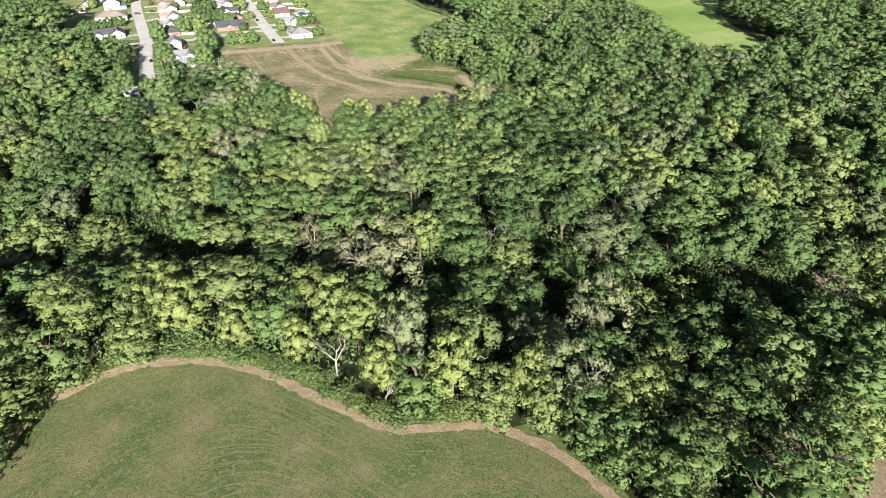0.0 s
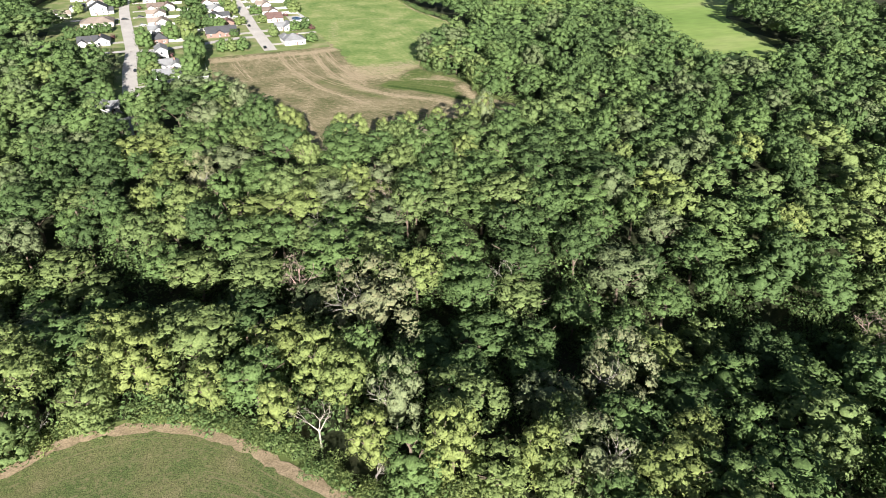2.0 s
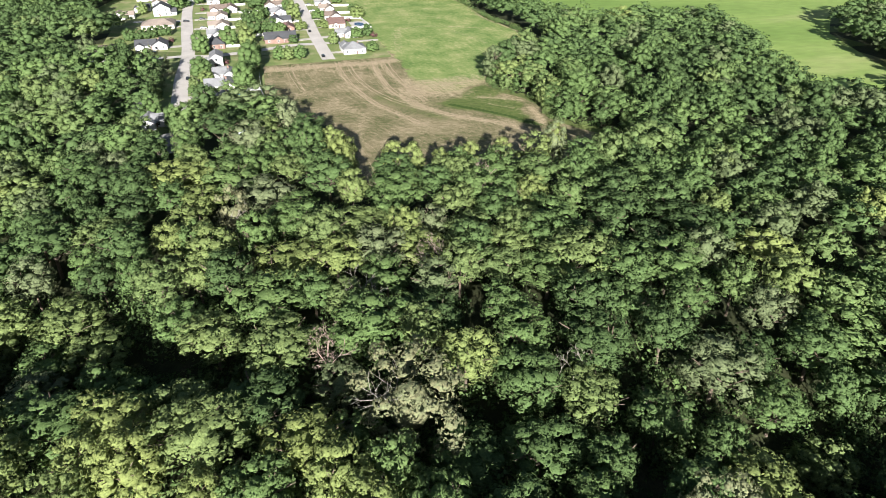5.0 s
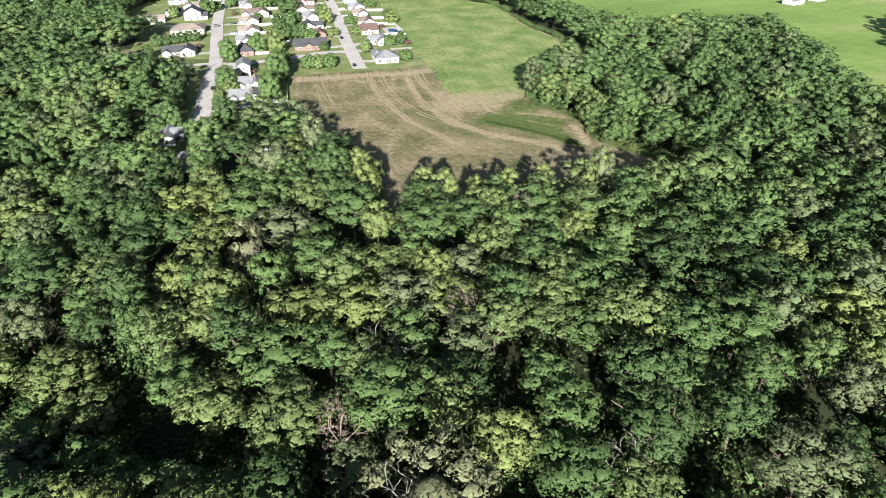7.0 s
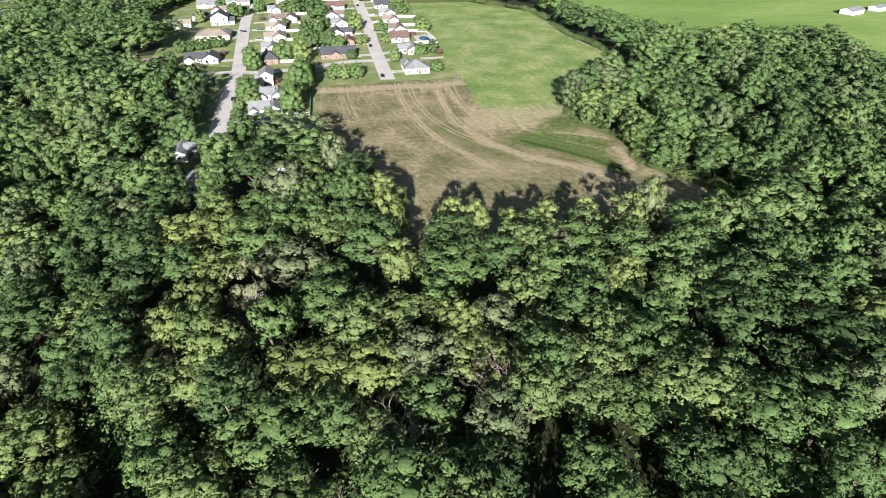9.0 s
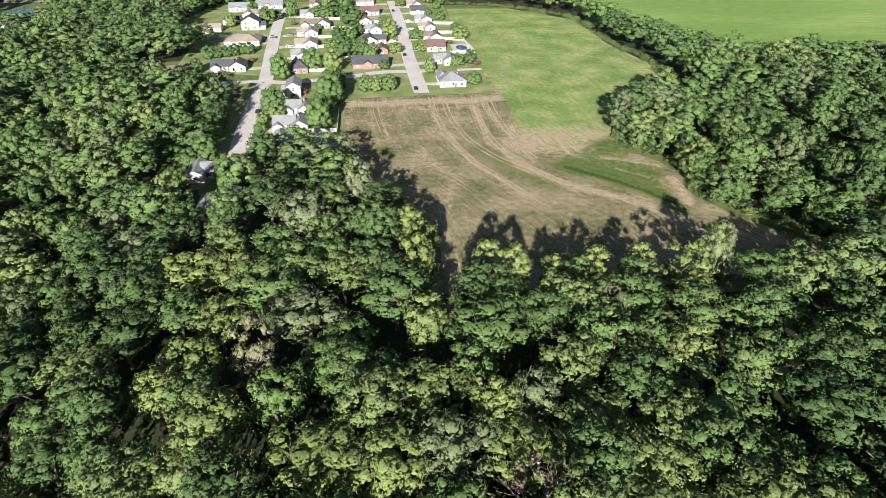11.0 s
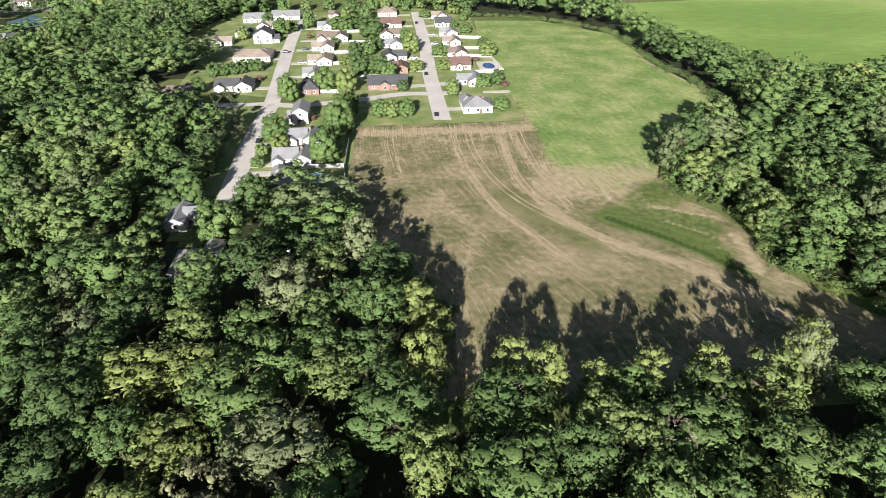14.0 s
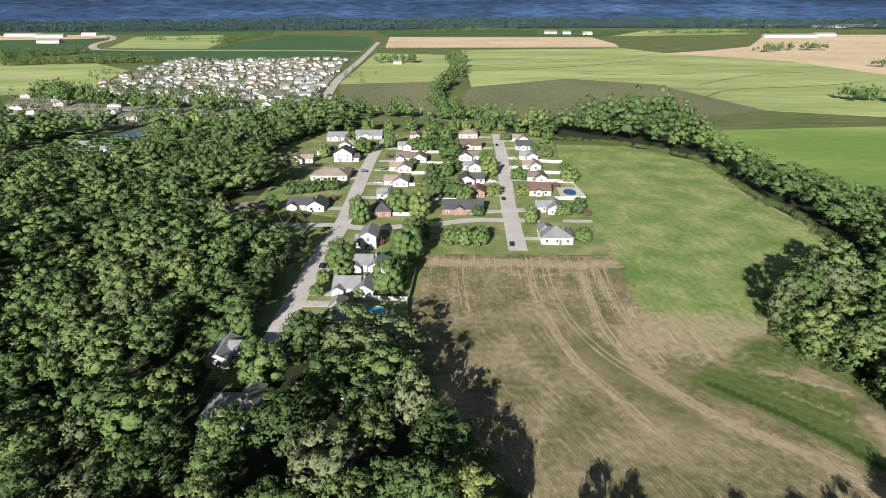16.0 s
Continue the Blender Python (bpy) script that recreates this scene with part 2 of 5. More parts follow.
# ---- fields, roads and open ground ----
STRAW = surface("pale_straw", [(0.3, (0.32, 0.25, 0.165)), (0.7, (0.46, 0.36, 0.25))], 0.15, fine_scale=1.6, fine_amount=0.3)
NEAR_CROP = surface("near_crop", [(0.34, (0.074, 0.108, 0.034)), (0.48, (0.104, 0.130, 0.046)), (0.60, (0.136, 0.142, 0.060)), (0.74, (0.205, 0.178, 0.100))],
                    0.12, fine=(0.185, 0.172, 0.088), fine_scale=4.0, fine_amount=0.7, bump=0.6, bump_scale=3)
DRY = surface("dry_grass", [(0.3, (0.235, 0.180, 0.115)), (0.7, (0.37, 0.285, 0.195))], 0.35, fine_scale=2.5, fine_amount=0.35)
MEADOW = surface("far_meadow", [(0.38, (0.165, 0.265, 0.060)), (0.54, (0.225, 0.325, 0.084)), (0.66, (0.35, 0.385, 0.155))], 0.012, fine_scale=0.2, fine_amount=0.12, stretch=(0.4, 1, 1))
FAR_CROP = surface("far_crop", [(0.3, (0.235, 0.305, 0.108)), (0.5, (0.335, 0.405, 0.150)), (0.7, (0.44, 0.49, 0.21))], 0.012, fine_scale=0.09, fine_amount=0.15, stretch=(0.25, 1, 1), turn=8)
DARK_CROP = surface("dark_crop", [(0.3, (0.145, 0.155, 0.080)), (0.7, (0.205, 0.208, 0.108))], 0.012, fine_scale=0.25, fine_amount=0.15, stretch=(1, 0.3, 1), turn=-25)
BEANS = surface("bean_field", [(0.3, (0.045, 0.105, 0.035)), (0.7, (0.065, 0.135, 0.045))], 0.006, fine_scale=0.05, fine_amount=0.1)
WHEAT = surface("ripe_wheat", [(0.3, (0.56, 0.43, 0.28)), (0.7, (0.70, 0.56, 0.38))], 0.006, fine_scale=0.06, fine_amount=0.1)
WATER = surface("pond_water", [(0.3, (0.03, 0.06, 0.10)), (0.7, (0.05, 0.09, 0.13))], 0.05, rough=0.08, bump=0.02)

VILLAGE = [(-24, 345), (30, 345), (31, 427), (106, 427), (108, 600), (111, 660), (75, 700), (40, 690), (-10, 690), (-70, 690), (-90, 600), (-75, 560),
           (-62, 550), (-62, 500), (-80, 490), (-78, 455), (-40, 450), (-27, 420)]
BRIGHT = [(225, 700), (215, 591), (225, 534), (240, 494), (262, 453), (300, 462), (335, 450), (336, 420), (302, 345), (277, 287), (298, 266),
          (350, 290), (372, 340), (400, 400), (440, 440), (700, 430), (900, 700), (500, 735)]
near_field = patch("near_field", FIELD_EDGE + [(-400, -400), (-400, -100)], NEAR_CROP, 0.06, "mown green field with brown stubble showing through", "field", step=12)
patch("village_lawn", VILLAGE, LAWN, 0.03, "mown lawn round the houses", "lawn")
patch("east_meadow", BRIGHT, MEADOW, 0.06, "bright green meadow behind the woods", "meadow")
patch("corner_field", [(104, 46), (130, 53), (200, 40), (200, -60), (90, -60), (92, 20)], DRY, 0.4, "dry ploughed field with pale rows", "field", step=12)
ribbon("field_margin", smooth_line(FIELD_EDGE[2:-2], 1.5), 2.6, DRY, 0.075, "strip of dead brown grass along the field edge", "grass strip", ragged=0.35)


def track_pair(points):
    """Two wheel marks side by side."""
    line = smooth_line(points, 3.0)
    bm = bmesh.new()
    rng = random.Random(int(points[0][0] * 7))
    for off in (-1.1, 1.1):
        side = []
        for k, (x, y) in enumerate(line):
            (ax, ay), (bx, by) = line[max(k - 1, 0)], line[min(k + 1, len(line) - 1)]
            l = math.hypot(bx - ax, by - ay)
            side.append((x - off * (by - ay) / l, y + off * (bx - ax) / l))
        track_pair.count += 1
        ribbon_into(bm, side, 0.5, 0.058 + 0.0005 * track_pair.count, 0.8, rng)
    return tagged(ob_from("wheel_track", bm, STRAW), "pale straw wheel marks across the stubble", "wheel track", "wheel tracks", "structure")


track_pair.count = 0
def swaths(name, left, right, count, material, lift, seed, label, gaps=0.35, wide=(0.25, 0.7)):
    """Broken mowing lines that fan out between two guide curves."""
    lines = [np.array(smooth_line(g, 1.0)) for g in (left, right)]
    lines = [np.stack([np.interp(np.linspace(0, 1, 60), np.linspace(0, 1, len(g)), g[:, k]) for k in (0, 1)], -1) for g in lines]
    dice = random.Random(seed)
    bm = bmesh.new()
    for n in range(count):
        s = min(max((n + dice.uniform(0.1, 0.9)) / count, 0), 1)
        line = lines[0] * (1 - s) + lines[1] * s
        bend = dice.uniform(0, 6.28)
        line = line + 0.7 * np.stack([np.sin(np.arange(60) * 0.21 + bend), np.cos(np.arange(60) * 0.17 + 2 * bend)], -1)
        k = dice.randrange(8)
        while k < 58:
            run = dice.randrange(4, 22)
            if dice.random() > gaps:
                ribbon_into(bm, [tuple(v) for v in line[k:k + run]], dice.uniform(*wide), lift + n * 0.0002, 0.7, dice)
            k += run
    return tagged(ob_from(name, bm, material), label, "mowing lines", kind="stuff")


# one stretch of farmed land: tan stubble, rank weeds along a shallow ditch, and a green crop that grows thin towards them
OPEN = [(31, 427), (105, 426), (106, 500), (108, 600), (112, 645), (160, 640), (198, 590), (196, 515), (203, 468), (197, 430), (188, 414), (167, 402), (150, 385),
        (141, 365), (140, 345), (148, 334), (151, 322), (148, 302), (154, 289), (163, 275), (173, 262), (150, 253), (104, 254), (49, 257), (54, 275), (56, 290), (45, 312), (35, 330), (27, 348), (30, 398)]
CROP_EDGE = [(106, 430), (105.5, 400), (106, 372), (106, 358), (113, 350), (124, 354), (134, 362), (146, 368), (230, 400), (230, 660), (106, 660)]
WEED_EDGE = [(100, 341), (111, 342), (119, 344), (124, 352), (130, 358), (139, 362), (142, 344), (138, 336), (145, 330), (146, 322), (141, 312), (141, 303), (140, 294), (134, 301), (130, 309), (123, 316), (113, 324), (106, 331)]
BLEACHED = [(93, 360), (100, 384), (106, 374), (113, 371), (122, 373), (139, 375), (141, 364), (128, 357), (119, 347), (103, 343), (95, 350)]
DITCH = [(112, 333), (124, 320), (129, 314), (133, 309), (136, 302), (141, 297)]
SWEEPS = [([(71, 412), (71, 387), (74, 366), (78, 343), (83, 331), (90, 314)], 2.2, 0.75), ([(66, 412), (67, 388), (70, 366), (74, 344), (79, 328)], 1.4, 0.45),
          ([(90, 408), (89, 380), (89, 360), (93, 350), (96, 337), (102, 327), (110, 314)], 2.8, 0.85), ([(96, 337), (102, 327), (110, 316), (121, 307), (129, 299), (134, 289), (140, 276)], 4.5, 0.75),
          ([(95, 412), (97, 379), (100, 352), (101, 340)], 2.0, 0.8), ([(42, 412), (43, 379), (46, 368)], 1.6, 0.6), ([(48, 412), (47, 379), (52, 362)], 1.6, 0.55),
          ([(33, 418), (50, 417), (70, 418), (88, 416), (103, 418)], 5.5, 1.0), ([(62, 409), (72, 405), (88, 409)], 2.5, 0.7), ([(33, 424), (33, 400), (32, 372)], 2.0, 0.5),
          ([(60, 356), (62, 345), (68, 330), (66, 318), (58, 300)], 5.0, 0.55), ([(52, 290), (58, 276), (60, 262)], 4.0, 0.6), ([(124, 490), (118, 470), (112, 440)], 5.0, 0.42), ([(124, 494), (140, 500), (155, 498), (184, 482)], 2.4, 0.5),
          ([(108, 545), (123, 544), (150, 540), (165, 520)], 2.2, 0.45), ([(170, 443), (166, 462), (160, 480)], 3.5, 0.4), ([(141, 357), (150, 385), (167, 402), (188, 414), (197, 430), (203, 468), (196, 515), (198, 590), (160, 640), (112, 645)], 3.2, 0.8),
          ([(128, 340), (138, 335), (147, 329)], 1.6, 0.75), ([(146, 318), (145, 306), (143, 298)], 2.6, 0.85), ([(122, 334), (134, 325), (142, 316)], 0.9, 0.55), ([(124, 329), (134, 319), (141, 309)], 0.8, 0.5), ([(151, 296), (160, 280), (172, 264)], 3.0, 0.6)]
FAN = ([(34, 426), (36, 395), (46, 362), (62, 328), (76, 290), (80, 256)], [(104, 426), (101, 390), (100, 362), (104, 341), (124, 322), (168, 262)])


def layered(name):
    """Farmland: stubble, straw, crop and weeds, each growing where the land says, with ragged edges and streaks along the rows."""
    m, nodes, links, bsdf = blank(name, 0.95)
    bsdf.inputs["Specular IOR Level"].default_value = 0.1
    grows, rows = nodes.new("ShaderNodeAttribute"), nodes.new("ShaderNodeAttribute")
    grows.attribute_name, rows.attribute_name = "grows", "rows"
    parts_of = nodes.new("ShaderNodeSeparateColor")
    links.new(grows.outputs["Color"], parts_of.inputs[0])
    streak = noise_node(nodes, links, 2.0, 5, rows.outputs["Vector"], (1, 0.03, 1))
    broad, middle, fine = (noise_node(nodes, links, v, 7) for v in (0.06, 0.45, 4.5))

    def blotched(base, *terms):
        for socket, amount in terms:
            k = nodes.new("ShaderNodeMath")
            k.operation = "MULTIPLY_ADD"
            links.new(socket, k.inputs[0])
            k.inputs[1].default_value = amount
            if hasattr(base, "is_output"):
                links.new(base, k.inputs[2])
            else:
                k.inputs[2].default_value = base
            less = nodes.new("ShaderNodeMath")
            less.operation = "SUBTRACT"
            links.new(k.outputs[0], less.inputs[0])
            less.inputs[1].default_value = amount / 2
            base = less.outputs[0]
        return base

    def mask(value, lo, hi):
        r = ramp_node(nodes, [(lo, (0, 0, 0)), (hi, (1, 1, 1))])
        links.new(value, r.inputs["Fac"])
        return r.outputs["Color"]

    def toned(value, stops):
        r = ramp_node(nodes, stops)
        links.new(value, r.inputs["Fac"])
        return r.outputs["Color"]

    s_, b_, m_, f_ = streak.outputs["Fac"], broad.outputs["Fac"], middle.outputs["Fac"], fine.outputs["Fac"]
    stubble = toned(blotched(0.5, (b_, 1.0), (s_, 0.55), (m_, 0.6), (f_, 1.5)),
                    [(0.16, (0.076, 0.100, 0.036)), (0.38, (0.152, 0.148, 0.072)), (0.56, (0.240, 0.204, 0.120)), (0.84, (0.420, 0.346, 0.230))])
    straw = toned(blotched(0.5, (s_, 0.8), (f_, 1.5), (m_, 0.4)), [(0.16, (0.175, 0.150, 0.082)), (0.50, (0.390, 0.312, 0.205)), (0.84, (0.60, 0.49, 0.34))])
    crop = toned(blotched(0.5, (b_, 1.0), (s_, 0.6), (m_, 0.7), (f_, 1.1)),
                 [(0.16, (0.105, 0.185, 0.052)), (0.42, (0.175, 0.255, 0.076)), (0.58, (0.250, 0.308, 0.112)), (0.80, (0.41, 0.39, 0.195))])
    weeds = toned(blotched(0.5, (m_, 1.1), (s_, 0.9), (f_, 1.1)), [(0.20, (0.052, 0.086, 0.022)), (0.48, (0.100, 0.142, 0.040)), (0.72, (0.165, 0.188, 0.068)), (0.85, (0.24, 0.215, 0.115))])
    out = mix_node(nodes, links, "MIX", mask(blotched(parts_of.outputs[0], (s_, 0.8), (m_, 1.0), (f_, 0.6)), 0.36, 0.66), stubble, crop)
    out = mix_node(nodes, links, "MIX", mask(blotched(parts_of.outputs[2], (s_, 1.0), (m_, 1.3), (f_, 0.7)), 0.42, 0.66), out, weeds)
    out = mix_node(nodes, links, "MIX", mask(blotched(parts_of.outputs[2], (s_, 0.4), (m_, 0.5)), 0.86, 0.98), out, (0.046, 0.084, 0.020))
    out = mix_node(nodes, links, "MIX", mask(blotched(parts_of.outputs[1], (s_, 0.55), (m_, 0.75), (f_, 1.1)), 0.32, 0.86), out, straw)
    links.new(out, bsdf.inputs["Base Color"])
    b = nodes.new("ShaderNodeBump")
    b.inputs["Strength"].default_value, b.inputs["Distance"].default_value = 0.6, 0.15
    links.new(blotched(0.5, (f_, 1.0), (s_, 0.5)), b.inputs["Height"])
    links.new(b.outputs["Normal"], bsdf.inputs["Normal"])
    return m


def within(x, y, poly):
    """How far inside a polygon; less than nothing outside it."""
    d = away(x, y, poly + poly[:1])
    return np.where(inside(x, y, poly), d, -d)


def farmland(pitch=1.5):
    gx, gy = np.meshgrid(np.arange(26, 206, pitch), np.arange(251, 648, pitch))
    n = gx.shape[1]
    x, y = gx.ravel(), gy.ravel()
    hit = inside(x, y, OPEN)
    i = (np.arange(gx.shape[0] - 1)[:, None] * n + np.arange(n - 1)).ravel()
    faces = np.stack([i, i + 1, i + n + 1, i + n], -1)
    faces = faces[hit[faces].any(1)]
    # corners that fall outside move to the nearest place on the outline
    best, px, py = np.full(x.shape, 1e9), x.copy(), y.copy()
    for (ax, ay), (bx, by) in zip(OPEN, OPEN[1:] + OPEN[:1]):
        k = np.clip(((x - ax) * (bx - ax) + (y - ay) * (by - ay)) / ((bx - ax) ** 2 + (by - ay) ** 2), 0, 1)
        qx, qy = ax + k * (bx - ax), ay + k * (by - ay)
        d = np.hypot(x - qx, y - qy)
        near = (d < best) & ~hit
        best, px, py = np.where(near, d, best), np.where(near, qx, px), np.where(near, qy, py)
    x, y = px, py
    wob = np.array([noise.noise(Vector((a * 0.09, b * 0.09, 1.0))) + 0.5 * noise.noise(Vector((a * 0.27, b * 0.27, 4.0))) for a, b in zip(x, y)])
    edge = within(x, y, CROP_EDGE)
    crop = smooth(-1, 1, (edge + 5.0 * wob) / np.where(y > 385, 3.0, 9.0)) * 1.1
    weed = 0.82 * smooth(-4, 5, within(x, y, WEED_EDGE) + 4 * wob)
    weed = np.maximum(weed, 1.15 * np.exp(-(away(x, y, DITCH) / 2.2) ** 2))
    weed = np.maximum(weed, 0.42 * np.exp(-((away(x, y, [(82, 352), (96, 330), (104, 318)]) / 9) ** 2)) + 0.10)
    straw = np.maximum(0.80 * smooth(-13, 9, within(x, y, BLEACHED) + 8.0 * wob), 0.25 - 0.08 * crop)
    for line, wide, amount in SWEEPS:
        straw = np.maximum(straw, amount * np.exp(-(away(x, y, smooth_line(line, 4.0)) / wide) ** 2))
    straw = straw * (1 - 0.75 * np.clip(weed * (within(x, y, WEED_EDGE) > 3), 0, 1) * (away(x, y, DITCH) < 9))
    # rows: across and along the fan of mowing lines; straight drill lines in the crop
    guides = [np.array(smooth_line(g, 1.0)) for g in FAN]
    guides = [np.stack([np.interp(np.linspace(0, 1, 90), np.linspace(0, 1, len(g)), g[:, k]) for k in (0, 1)], -1) for g in guides]
    at = np.argmin(np.abs(y[:, None] - (guides[0][:, 1] + guides[1][:, 1])[None] / 2), axis=1)
    for _ in range(3):
        a, b = guides[0][at], guides[1][at]
        k = np.clip((x - a[:, 0]) / np.maximum(b[:, 0] - a[:, 0], 1), -0.3, 1.3)
        mid_y = guides[0][None, :, 1] * (1 - k[:, None]) + guides[1][None, :, 1] * k[:, None]
        at = np.argmin(np.abs(y[:, None] - mid_y), axis=1)
    mid_y = np.take_along_axis(mid_y, at[:, None], 1)[:, 0]
    across, along = np.where(crop > 0.55, x * 0.985 + y * 0.10, k * 64 + 40), np.where(crop > 0.55, y, mid_y)
    kinds = np.where(crop[faces].mean(1) > 0.5, 1, np.where(weed[faces].mean(1) > 0.5, 2, 0))
    land = layered("farmland")
    for kind, name, label, word in ((0, "tan_field", "tan harvested stubble field with pale straw sweeps", "field"), (1, "green_field", "green crop field with pale streaks", "field"),
                                    (2, "weed_strip", "rank green weeds along a shallow ditch", "weeds")):
        own = faces[kinds == kind]
        kept, back = np.unique(own, return_inverse=True)
        me = bpy.data.meshes.new(name)
        z = 0.05 + height(x[kept], y[kept])
        me.from_pydata(np.stack([x[kept], y[kept], z], -1).tolist(), [], back.reshape(-1, 4).tolist())
        me.materials.append(land)
        tone = me.attributes.new("grows", "FLOAT_COLOR", "POINT")
        tone.data.foreach_set("color", np.stack([crop, straw, weed, np.ones(len(x))], -1)[kept].astype(np.float32).ravel())
        line = me.attributes.new("rows", "FLOAT_VECTOR", "POINT")
        line.data.foreach_set("vector", np.stack([across, along, np.zeros(len(x))], -1)[kept].astype(np.float32).ravel())
        tagged(new(name, me), label, word, kind="structure")


farmland()
for way in ([(72, 424), (71, 398), (73, 370), (78, 345), (86, 326), (92, 310)], [(93, 424), (90, 395), (90, 365), (95, 343), (106, 322), (124, 304)],
            [(99, 422), (98, 395), (99, 365), (102, 343)], [(45, 422), (45, 400), (47, 374)], [(78, 424), (77, 398), (80, 370), (87, 348), (98, 330)]):
    track_pair(way)
swaths("near_rows", [(x, y - 2.5) for x, y in FIELD_EDGE[3:18]], [(-30, 40), (-25, 60), (-14, 78), (0, 80), (12, 68), (22, 52), (34, 42), (40, 20)], 40,
       surface("thin_near_crop", [(0.3, (0.13, 0.135, 0.062)), (0.7, (0.185, 0.165, 0.09))], 0.15, fine_scale=2.5, fine_amount=0.35), 0.0642, 8, "brown mowing rows that follow the field edge", 0.45, (0.12, 0.4))

# far country
for step_no, (name, poly, material, label) in enumerate((
        ("dark_field", [(-112, 1015), (-70, 804), (-20, 770), (70, 720), (22, 800), (8, 885), (16, 1043)], DARK_CROP, "dull dark green crop field"),
        ("dark_field", [(55, 985), (36, 810), (60, 750), (180, 735), (330, 800), (284, 1012), (182, 1078)], DARK_CROP, "dull dark green crop field"),
        ("plain_field", [(-112, 1015), (16, 1043), (30, 1500), (-135, 1560)], FAR_CROP, "light green crop field"),
        ("plain_field", [(55, 985), (182, 1078), (284, 1012), (330, 800), (480, 740), (900, 705), (1500, 900), (452, 1545), (402, 1700), (40, 1650)], FAR_CROP, "light green crop field with darker drainage lines"),
        ("wheat_field", [(-136, 1735), (400, 1730), (420, 1870), (421, 2200), (-180, 2240)], WHEAT, "ripe golden wheat field"),
        ("wheat_field", [(444, 1536), (535, 1440), (608, 1347), (625, 1180), (640, 1080), (900, 1000), (2600, 1400), (2300, 2320), (985, 2330), (700, 1750), (567, 1627)], WHEAT, "ripe golden wheat field"),
        ("bean_field", [(-163, 1560), (-171, 1400), (-511, 1364), (-560, 1480), (-743, 1517), (-900, 1460), (-800, 1560), (-775, 1640), (-603, 1632), (-375, 1628), (-275, 1626)], BEANS, "deep green bean field"),
        ("bean_field", [(-529, 1702), (-551, 1901), (-516, 2410), (-241, 2245), (-195, 1967), (-179, 1660), (-386, 1680)], BEANS, "deep green bean field"),
        ("plain_field", [(-785, 1728), (-983, 2277), (-757, 2422), (-601, 1980), (-540, 1702)], FAR_CROP, "light green crop field"),
        ("plain_field", [(-470, 1195), (-400, 950), (-560, 850), (-1300, 900), (-1300, 1300), (-600, 1330)], FAR_CROP, "light green crop field"),
        ("bean_field", [(-1289, 2085), (-1105, 2140), (-1028, 2200), (-1000, 2130), (-910, 1862), (-805, 1651), (-800, 1560), (-1000, 1480), (-1700, 1700)], BEANS, "deep green bean field"),
        ("wheat_field", [(-1484, 2375), (-1310, 2536), (-1159, 2441), (-1040, 2215), (-1105, 2150), (-1289, 2095), (-1900, 2100)], WHEAT, "ripe golden wheat field"),
        ("bean_field", [(-200, 2290), (480, 2260), (700, 2700), (-300, 2800)], BEANS, "deep green bean field"),
        ("plain_field", [(480, 2250), (960, 2380), (1100, 2850), (720, 2700)], FAR_CROP, "light green crop field"),
        ("bean_field", [(-600, 2430), (-1600, 2430), (-1500, 2900), (-700, 2900)], BEANS, "deep green bean field"))):
    patch(name, poly, material, 0.25 + 0.012 * step_no, label, "field")
for k, line in enumerate(([(251, 722), (330, 738), (404, 744), (480, 740)], [(330, 1000), (398, 1075), (440, 1110), (488, 1149), (540, 1160)], [(300, 1300), (420, 1262), (560, 1236), (600, 1240)],
                          [(50, 1260), (180, 1330), (330, 1420), (430, 1536)], [(40, 1180), (200, 1240), (380, 1390)], [(300, 890), (360, 960), (460, 990), (560, 1040)], [(-70, 940), (-66, 960), (-56, 990)], [(210, 1150), (290, 1120), (380, 1150)])):
    ribbon("drainage_line", smooth_line(line, 14), 3.2, DARK_CROP, 0.5 + 0.01 * k, "darker line of wetter crop", "drainage line", ragged=0.7)
patch("pond", [(-228, 676), (-212, 652), (-204, 650), (-197, 662), (-205, 685), (-219, 700)], WATER, 0.4, "small blue pond among the trees", "pond")

# streets of worn pale concrete, laid on kerbed verges
ROAD_1 = smooth_line([(-12.5, 340), (-11, 356), (-11.5, 380), (-11.5, 420), (-10, 465), (-12.5, 530), (-14.5, 600), (-13.5, 640), (-8, 680)], 4)
ROAD_2 = [(68.5, 431), (68.5, 500), (70.5, 560), (71.5, 620), (71.5, 684)]
CROSS = smooth_line([(-10, 462), (0, 458), (15, 460), (35, 465), (52, 471), (68, 470)], 4)
ribbon("road_main", ROAD_1, 7.6, ASPHALT, 0.14, "worn pale residential street", "road")
ribbon("road_second", ROAD_2, 7.8, ASPHALT, 0.14, "worn pale residential street that ends at the field", "road")
ribbon("road_cross", CROSS, 6.2, ASPHALT, 0.18, "pale cross street between two streets", "road")
ribbon("road_west", smooth_line([(-10, 462), (-30, 462), (-55, 465), (-75, 472)], 4), 5.5, ASPHALT, 0.18, "pale side street into the woods", "road")
ribbon("road_west_far", smooth_line([(-14, 566), (-30, 568), (-50, 572)], 4), 5.0, ASPHALT, 0.18, "pale side street", "road")
ribbon("highway", smooth_line([(-98, 870), (-105, 905), (-123, 1077), (-142, 1409), (-180, 1965)], 40), 11, FAR_ROAD, 0.4, "pale country road", "road")
ribbon("far_road", smooth_line([(-171, 1603), (-275, 1640), (-375, 1642), (-603, 1647), (-753, 1669), (-818, 1729), (-911, 1912), (-985, 2141), (-1137, 2399), (-1239, 2445)], 30), 18, FAR_ROAD, 0.45, "pale country road", "road")
